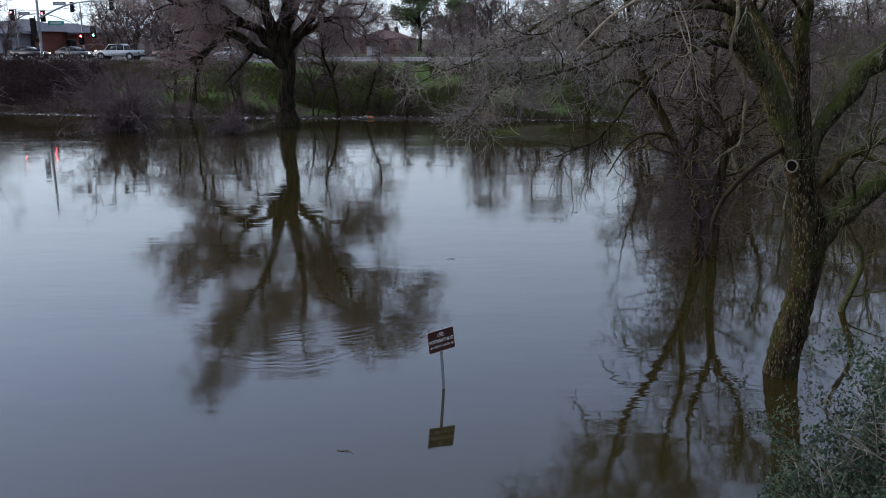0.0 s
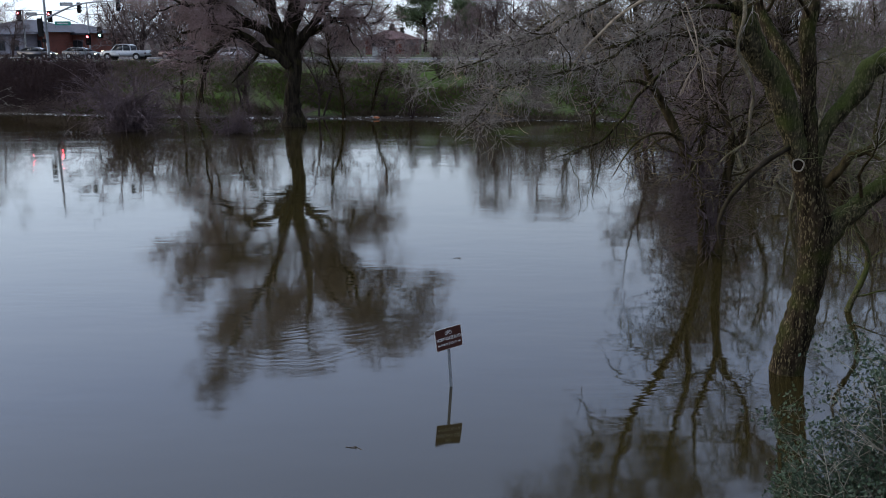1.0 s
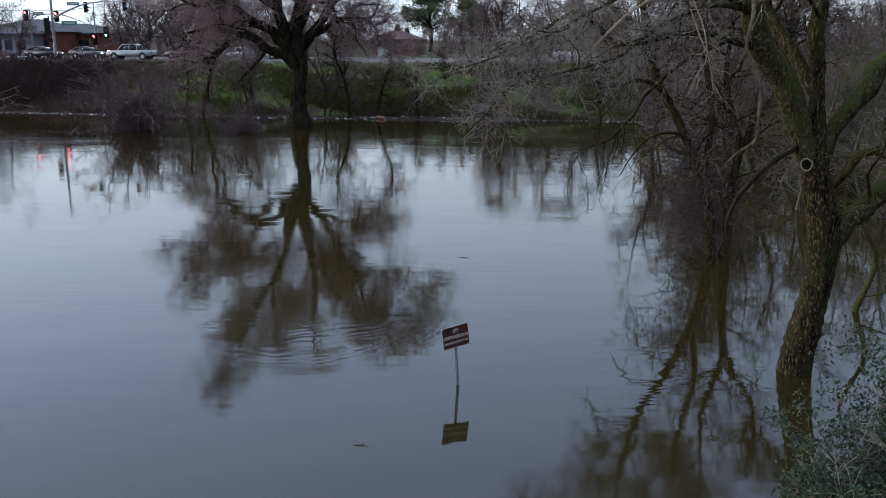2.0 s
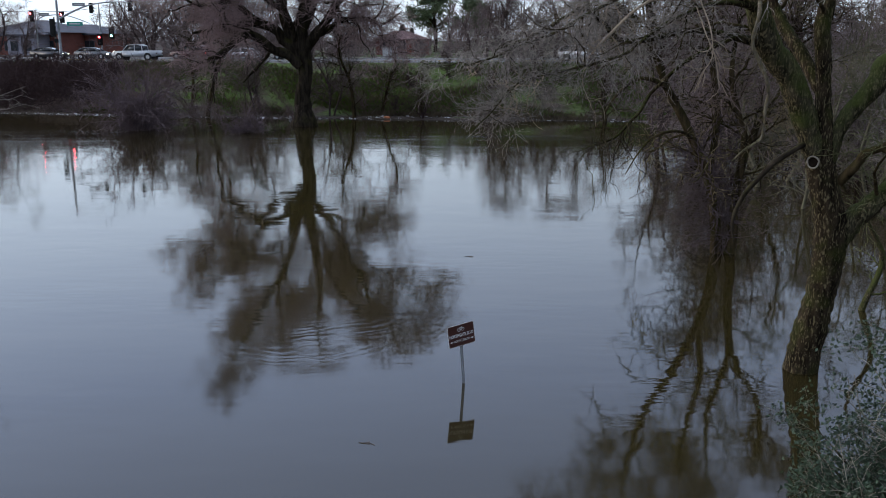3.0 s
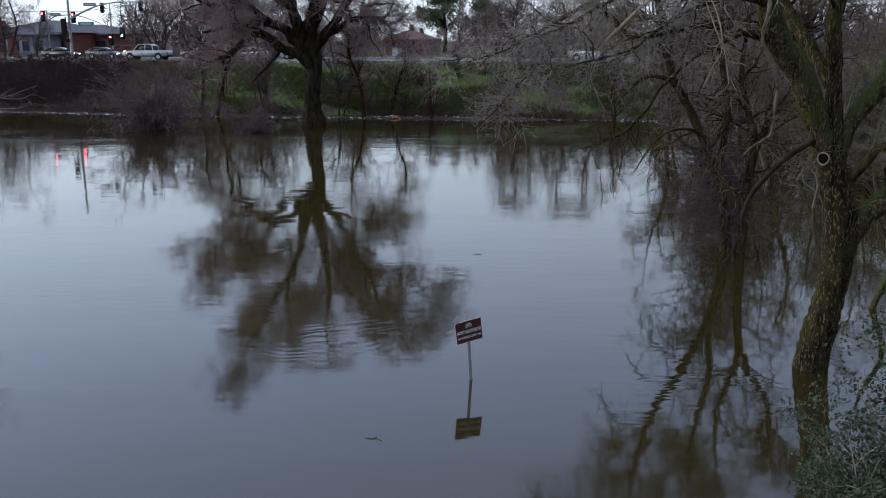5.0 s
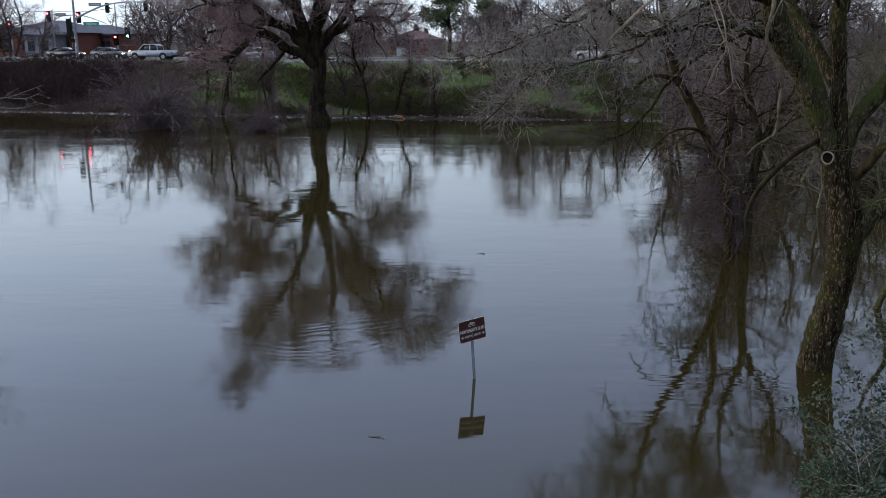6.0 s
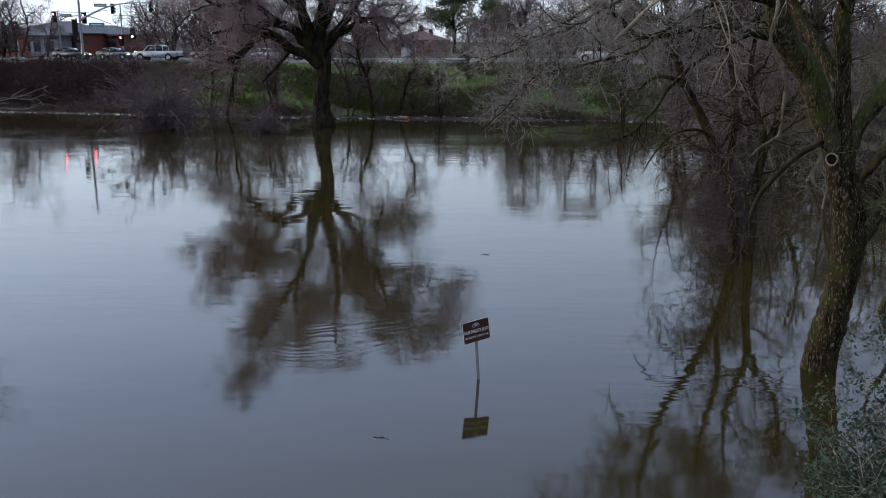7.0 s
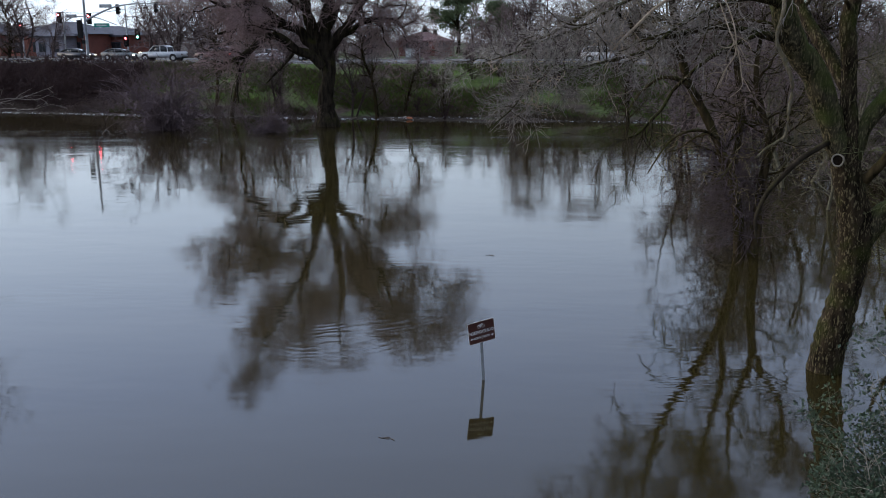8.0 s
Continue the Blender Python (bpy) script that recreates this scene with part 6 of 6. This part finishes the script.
low_building(farther(-66.0, 141, 4.4, 1.18, -8), 13, 12, 3.7, 1.9, BRICK_RED, "red-brown brick wall", ROOFING, "low red-brick building with a grey hipped roof", 4)
low_building(farther(-61.2, 147, 4.4, 1.18, -8), 10.2, 10.8, 3.57, 1.5, BRICK_RED, "red-brown brick wall", ROOFING, "low red-brick building with a grey hipped roof", 3)
low_building(farther(-64.0, 134.3, 4.4, 1.18, -8), 4.4, 7, 3.4, 0.9, STUCCO, "grey stucco wall", ROOFING, "grey stucco porch block between brick buildings", 2)
low_building(farther(-85.0, 145, 4.4, 1.18, -8), 22, 14, 3.8, 2.1, BRICK_RED, "red-brown brick wall", ROOFING, "low red-brick building with a grey hipped roof", 6)
low_building(pose(-10.6, 160, 4.4, 0, 0, 6), 9, 9, 2.6, 1.5, BRICK_RED, "dull brick wall", ROOF_RED, "small house with a rusty red roof behind the trees", 3)


def car(name, m, colour_name, colour, shape, label, lights):
    """A car built nose to -x: body, glasshouse, wheels, lamps. shape: sedan, suv or pickup."""
    ob = thing(name, m, label, "truck" if shape == "pickup" else "car", "cars on the bank road")
    tone = paint(f"{colour_name}_car_paint", colour)
    if shape == "sedan":
        side = [(-2.22, 0.28), (2.2, 0.28), (2.32, 0.55), (2.28, 0.94), (1.95, 1.02), (0.4, 0.98), (-1.0, 0.94), (-1.8, 0.82), (-2.2, 0.68), (-2.32, 0.52)]
        cab = [(-1.15, 0.93), (-0.5, 1.3), (0.05, 1.43), (0.65, 1.45), (1.2, 1.36), (1.95, 1.0)]
        wheels, r = (-1.42, 1.38), 0.33
    elif shape == "suv":
        side = [(-2.3, 0.36), (2.25, 0.36), (2.34, 0.6), (2.32, 1.05), (1.6, 1.12), (-1.0, 1.08), (-1.9, 1.0), (-2.25, 0.86), (-2.36, 0.6)]
        cab = [(-1.25, 1.06), (-0.6, 1.5), (-0.2, 1.66), (0.8, 1.72), (1.6, 1.68), (2.05, 1.5), (2.28, 1.08)]
        wheels, r = (-1.45, 1.4), 0.37
    else:
        side = [(-2.85, 0.45), (2.8, 0.45), (2.82, 1.12), (0.9, 1.12), (-1.35, 1.12), (-2.6, 1.05), (-2.88, 0.8)]
        cab = [(-1.45, 1.1), (-0.8, 1.78), (0.55, 1.82), (0.95, 1.7), (1.05, 1.1)]
        wheels, r = (-1.85, 1.75), 0.4
    body = prism(side, -0.88, 0.88)
    bmesh.ops.bevel(body, geom=body.edges[:], offset=0.07, segments=2, affect="EDGES")
    body_ob = part("body", body, tone, ob, smooth=True)
    glass = prism(cab, -0.74, 0.74)
    for v in glass.verts:
        v.co.y *= 1 - 0.16 * (v.co.z - 1.0)
    bmesh.ops.bevel(glass, geom=glass.edges[:], offset=0.05, segments=2, affect="EDGES")
    cabin = part("cabin", glass, GLASS, ob, "dark tinted windows", True)
    roof_line = [p for p in cab if p[1] > 1.3]
    lid = prism([(x, z + 0.012) for x, z in roof_line] + [(x, z - 0.05) for x, z in roof_line[::-1]], -0.72, 0.72)
    part("roof", lid, tone, cabin, smooth=True)
    for s in (-1, 1):
        for x0, z0, x1, z1 in ((cab[0][0], cab[0][1], cab[1][0], cab[1][1]), ((cab[1][0] + cab[-2][0]) / 2, 1.0, (cab[1][0] + cab[-2][0]) / 2, cab[2][1]), (cab[-1][0], cab[-1][1], cab[-2][0], cab[-2][1])):
            part("pillar", rod((x0, s * 0.75, z0), (x1, s * 0.68, z1), 0.045, sides=6), tone, cabin)
        for x in wheels:
            tyre = part("wheel", rod((x, s * 0.68, r), (x, s * 0.9, r), r, sides=20), RUBBER, ob)
            part("rim", rod((x, s * 0.86, r), (x, s * 0.915, r), r * 0.62, r * 0.55, 14), CHROME, tyre, "silver rim")
            arch = rod((x, s * 0.70, r + 0.02), (x, s * 0.892, r + 0.02), r * 1.16, sides=20)
            part("wheel_arch", arch, BLACK_METAL, body_ob)
        x, z = side[-2][0] + 0.1, side[-2][1] - 0.04
        part("headlight", box((0.2, 0.34, 0.14), (x - 0.06, s * 0.66, z), 0.03), HEAD_LIGHT if "head" in lights else CHROME, ob)
        part("tail_light", box((0.1, 0.3, 0.16), (side[2][0] - 0.02, s * 0.68, 0.82), 0.03), TAIL_LIGHT if "tail" in lights else SIGN_BROWN, ob)
        part("mirror", box((0.1, 0.2, 0.12), (cab[0][0] + 0.35, s * 0.93, 1.02), 0.03), tone, ob)
    for x in (side[0][0] - 0.01, side[1][0] + 0.01):
        part("bumper", box((0.16, 1.6, 0.2), (x, 0, 0.46), 0.05), BLACK_METAL if shape != "sedan" else tone, ob)


LANE_NEAR, LANE_FAR = 101.6, 107.6


def on_road(x, lane, turn=0):
    return pose(x, lane + float(bend(x)), 4.6, 0, 0, ROAD_TURN + turn)


car("sedan", on_road(-25.6, LANE_NEAR), "white", (0.72, 0.73, 0.75), "sedan", "white saloon car on the bank road", "")
car("pickup_truck", on_road(-38.3, LANE_NEAR), "silver", (0.5, 0.52, 0.54), "pickup", "silver pickup truck on the bank road", "head")
car("sedan", on_road(-46.4, LANE_FAR, 180), "dark_grey", (0.12, 0.13, 0.14), "sedan", "dark grey saloon car waiting at the crossing", "head")
car("suv", on_road(-33.6, LANE_FAR, 0), "maroon", (0.075, 0.018, 0.02), "suv", "dark red estate car with lit tail lamps", "tail")
car("sedan", on_road(-52.5, LANE_FAR, 180), "black", (0.03, 0.03, 0.035), "sedan", "black saloon car waiting at the crossing", "head")
car("sedan", on_road(-20.7, LANE_FAR), "pale_silver", (0.6, 0.62, 0.64), "sedan", "pale silver saloon car on the bank road", "")
car("suv", on_road(13.0, LANE_NEAR, 180), "pearl", (0.62, 0.63, 0.63), "suv", "pearl white estate car beyond the branches", "")

post = thing("marker_post", pose(-25.8, 97.9 + float(bend(-25.8)), 4.5), "short white plastic marker post at the road's edge", "post")
part("shaft", box((0.12, 0.04, 1.0), (0, 0, 0.5), 0.015), FASCIA, post)
part("band", box((0.13, 0.05, 0.12), (0, 0, 0.86), 0.01), BLACK_METAL, post, "black reflector band")

wall_sign = thing("monument_sign", pose(-9.8, 124.5, 4.4), "low whitewashed masonry sign beside the road", "sign")
part("plinth", box((2.3, 0.5, 0.3), (0, 0, 0.15), 0.03), CONCRETE, wall_sign)
part("panel", box((2.0, 0.36, 1.2), (0, 0, 0.88), 0.04), FASCIA, wall_sign)
part("coping", box((2.2, 0.46, 0.12), (0, 0, 1.52), 0.03), CONCRETE, wall_sign)

# ---- driftwood, litter and grass along the far water's edge ----


def shore_y(x):
    return 80.0 + float(bend(x)) + 0.9 * math.sin(x * 0.11 + 0.7)


def litter_piece(x, y, z, size, seed, material, label, name="litter"):
    rng = random.Random(seed)
    bm = bmesh.new()
    bmesh.ops.create_icosphere(bm, subdivisions=2, radius=1.0)
    for v in bm.verts:
        v.co *= 1 + rng.uniform(-0.28, 0.28)
    bmesh.ops.scale(bm, vec=(size, size * 0.7, size * 0.45), verts=bm.verts)
    bmesh.ops.translate(bm, vec=(x, y, z), verts=bm.verts)
    me = bpy.data.meshes.new(name)
    bm.to_mesh(me)
    bm.free()
    me.materials.append(material)
    tagged(new(name, me), label, "litter", "litter along the water's edge")


lit = random.Random(8)
for k in range(90):
    x = lit.choice([lit.uniform(-55, -30), lit.uniform(-30, 14), lit.uniform(-14, 2)])
    y = shore_y(x) + lit.uniform(-0.5, 0.4)
    litter_piece(x, y, max(0.03, float(bank_height(x, y)) + 0.03), lit.choice([0.06, 0.08, 0.1, 0.16]), k, LITTER_WHITE, "scrap of white plastic litter at the waterline")
litter_piece(-6.6, shore_y(-6.6) - 0.4, 0.14, 0.28, 500, LITTER_ORANGE, "orange plastic tub washed up at the waterline", "plastic_tub")
litter_piece(-15.2, shore_y(-15.2) - 0.5, 0.18, 0.3, 501, LITTER_WHITE, "bulky white bundle caught in brush", "white_bundle")


def drift_line():
    rng = np.random.default_rng(61)
    n = 900
    x = rng.uniform(-60, 30, n)
    y = np.array([shore_y(v) for v in x]) + rng.normal(size=n) * 0.45
    z = np.maximum(bank_height(x, y), 0.0) + 0.03
    a = rng.normal(size=n) * 0.5
    size = rng.uniform(0.25, 1.1, n)
    d = np.stack([np.cos(a), np.sin(a), rng.normal(size=n) * 0.12], 1)
    t = np.linspace(-0.5, 0.5, 4)
    P = np.stack([x, y, z], 1)[:, None] + d[:, None] * (t[None, :, None] * size[:, None, None]) + rng.normal(size=(n, 4, 3)) * 0.03
    R = np.full((n, 4), 0.02) * rng.uniform(0.5, 1.6, n)[:, None]
    v, q = tubes(P, R, 4)
    tagged(new("driftwood", mesh_from("driftwood", v, q, [DRIFT])), "broken reeds and sticks stranded along the waterline", "driftwood", kind="stuff")


drift_line()


def grass(name, count, seed, high, material, label, low, top, patch):
    rng = np.random.default_rng(seed)
    x, y = rng.uniform(-75, 45, count * 3), low + (top - low) * rng.random(count * 3) ** 1.5
    x = np.where((x < -37) & (y < 94), x + 56, x)
    keep = np.sin(x * 0.5 + 1.7 * np.sin(y * 0.6)) + np.sin(x * 0.17 + y * 0.4) + rng.normal(size=len(x)) * 0.5 > patch
    x, y = x[keep][:count], y[keep][:count]
    y = y + bend(x)
    n = len(x)
    z = bank_height(x, y)
    root = np.stack([x, y, z - 0.05], 1)
    a = rng.uniform(0, 2 * math.pi, n)
    side = np.stack([np.cos(a), np.sin(a), np.zeros(n)], 1)
    h = (rng.uniform(0.5, 1.3, n) * high)[:, None]
    sway = np.stack([rng.normal(size=n) * 0.4, rng.normal(size=n) * 0.4 - 0.2, np.ones(n)], 1)
    w = 0.022 + 0.02 * rng.random((n, 1))
    v = np.stack([root - side * w, root + side * w, root + sway * h * (0.6, 0.6, 0.6) + side * w * 0.7, root + sway * h * (1.3, 1.3, 0.95)], 1).reshape(-1, 3)
    i = np.arange(n) * 4
    tris = np.concatenate([np.stack([i, i + 1, i + 2], 1), np.stack([i, i + 2, i + 3], 1)])
    tagged(new(name, mesh_from(name, v, tris, [material], False)), label, "grass", kind="stuff")


grass("grass", 75000, 71, 0.34, GRASS, "green winter grass on the bank", 81.5, 96.6, -0.1)
grass("dead_grass", 26000, 72, 0.5, STRAW, "dead brown weeds on the bank", 80.5, 96.8, -0.4)


def fallen_branches():
    rng = np.random.default_rng(81)
    snag = thing("fallen_branch", pose(-43.8, 77.0, 0.6), "pale bare fallen branch reaching over the water", "branch")
    shapes = [
        ([(-3, 0, -0.2), (0.5, 0, 0.9), (3.0, 0.2, 1.5), (5.6, 0.3, 2.4)], [0.045, 0.038, 0.028, 0.012]),
        ([(-2.5, 0.3, 0.4), (1.0, 0.4, 1.3), (3.6, 0.5, 1.2), (5.2, 0.6, 1.7)], [0.04, 0.033, 0.025, 0.012]),
        ([(-2, -0.3, 0.0), (1.4, -0.4, 0.5), (3.6, -0.5, 0.4), (5.8, -0.6, 0.9)], [0.038, 0.03, 0.022, 0.012]),
    ]
    P, R = stack([smooth_line(p, r) for p, r in shapes])
    P1, R1 = sprout(rng, P, R, 6, (0.2, 1.0), (40, 14), (0.8, 2.0), 6, 0.16, (0.05, 0, 0.02), 0.022, 0.012, 0.3)
    P2, R2 = sprout(rng, P1, R1, 4, (0.2, 1.0), (40, 14), (0.3, 0.8), 4, 0.16, (0, 0, 0.02), 0.012, 0.008, 0.3)
    wood("bough", [(P, R, 8)], TWIG_NEAR, snag)
    wood("crown", [(P1, R1, 5), (P2, R2, 3)], TWIG_NEAR, snag)


fallen_branches()


def floating_twig(x, y, turn, size, seed):
    rng = np.random.default_rng(seed)
    P = np.stack([np.linspace(-0.5, 0.5, 6) * size, rng.normal(size=6) * 0.04, np.full(6, 0.006)], 1)
    R = np.linspace(0.006, 0.003, 6)
    P1, R1 = sprout(rng, P[None], R[None], 4, (0.2, 0.9), (40, 10), (0.1, 0.25), 3, 0.1, (0, 0, 0), 0.007, 0.005, 0.2)
    P1[:, :, 2] = 0.006
    v, q = bundle([(P[None], R[None], 5), (P1, R1, 4)])
    ob = new("floating_twig", mesh_from("floating_twig", v, q, [DRIFT]))
    ob.matrix_basis = pose(x, y, 0, 0, 0, turn)
    tagged(ob, "dark broken twig floating on the flood water", "twig", "floating twigs")


for k, (x, y, turn, size) in enumerate([(0.2, 27.6, -4, 0.2), (-1.7, 13.9, -30, 0.28)]):
    floating_twig(x, y, turn, size, 900 + k)


def foam_line():
    """Flecks of foam and bits of litter along the far waterline."""
    rng = np.random.default_rng(63)
    n = 520
    x = np.concatenate([rng.uniform(-62, -34, 300), rng.uniform(-34, 16, 220)])
    y = np.array([shore_y(v) for v in x]) + rng.normal(size=n) * 0.22 - 0.35
    z = np.maximum(bank_height(x, y), 0.0) + 0.01
    size = rng.uniform(0.015, 0.05, n) * np.where(rng.random(n) > 0.92, 1.8, 1.0)
    a = np.linspace(0, 2 * math.pi, 7)[:-1]
    ring = np.stack([np.cos(a) * 1.6, np.sin(a), np.zeros(6)], 1)
    base = np.stack([x, y, z], 1)
    low = base[:, None] + ring[None] * size[:, None, None] * (1 + 0.25 * rng.normal(size=(n, 6, 1)))
    top = low * 0.5 + base[:, None] * 0.5 + np.array([0, 0, 1.0]) * (size * 0.55)[:, None, None]
    v = np.concatenate([low, top], axis=1).reshape(-1, 3)
    k = np.arange(n)[:, None] * 12
    j = np.arange(6)[None]
    jn = (j + 1) % 6
    sides = np.stack([k + j, k + jn, k + 6 + jn, k + 6 + j], -1).reshape(-1, 4)
    caps = np.concatenate([k + np.array([[6, 7, 8, 9]]), k + np.array([[6, 9, 10, 11]])])
    tagged(new("foam", mesh_from("foam", v, np.concatenate([sides, caps]), [LITTER_WHITE])), "white flecks of foam along the waterline", "foam", kind="stuff")


foam_line()
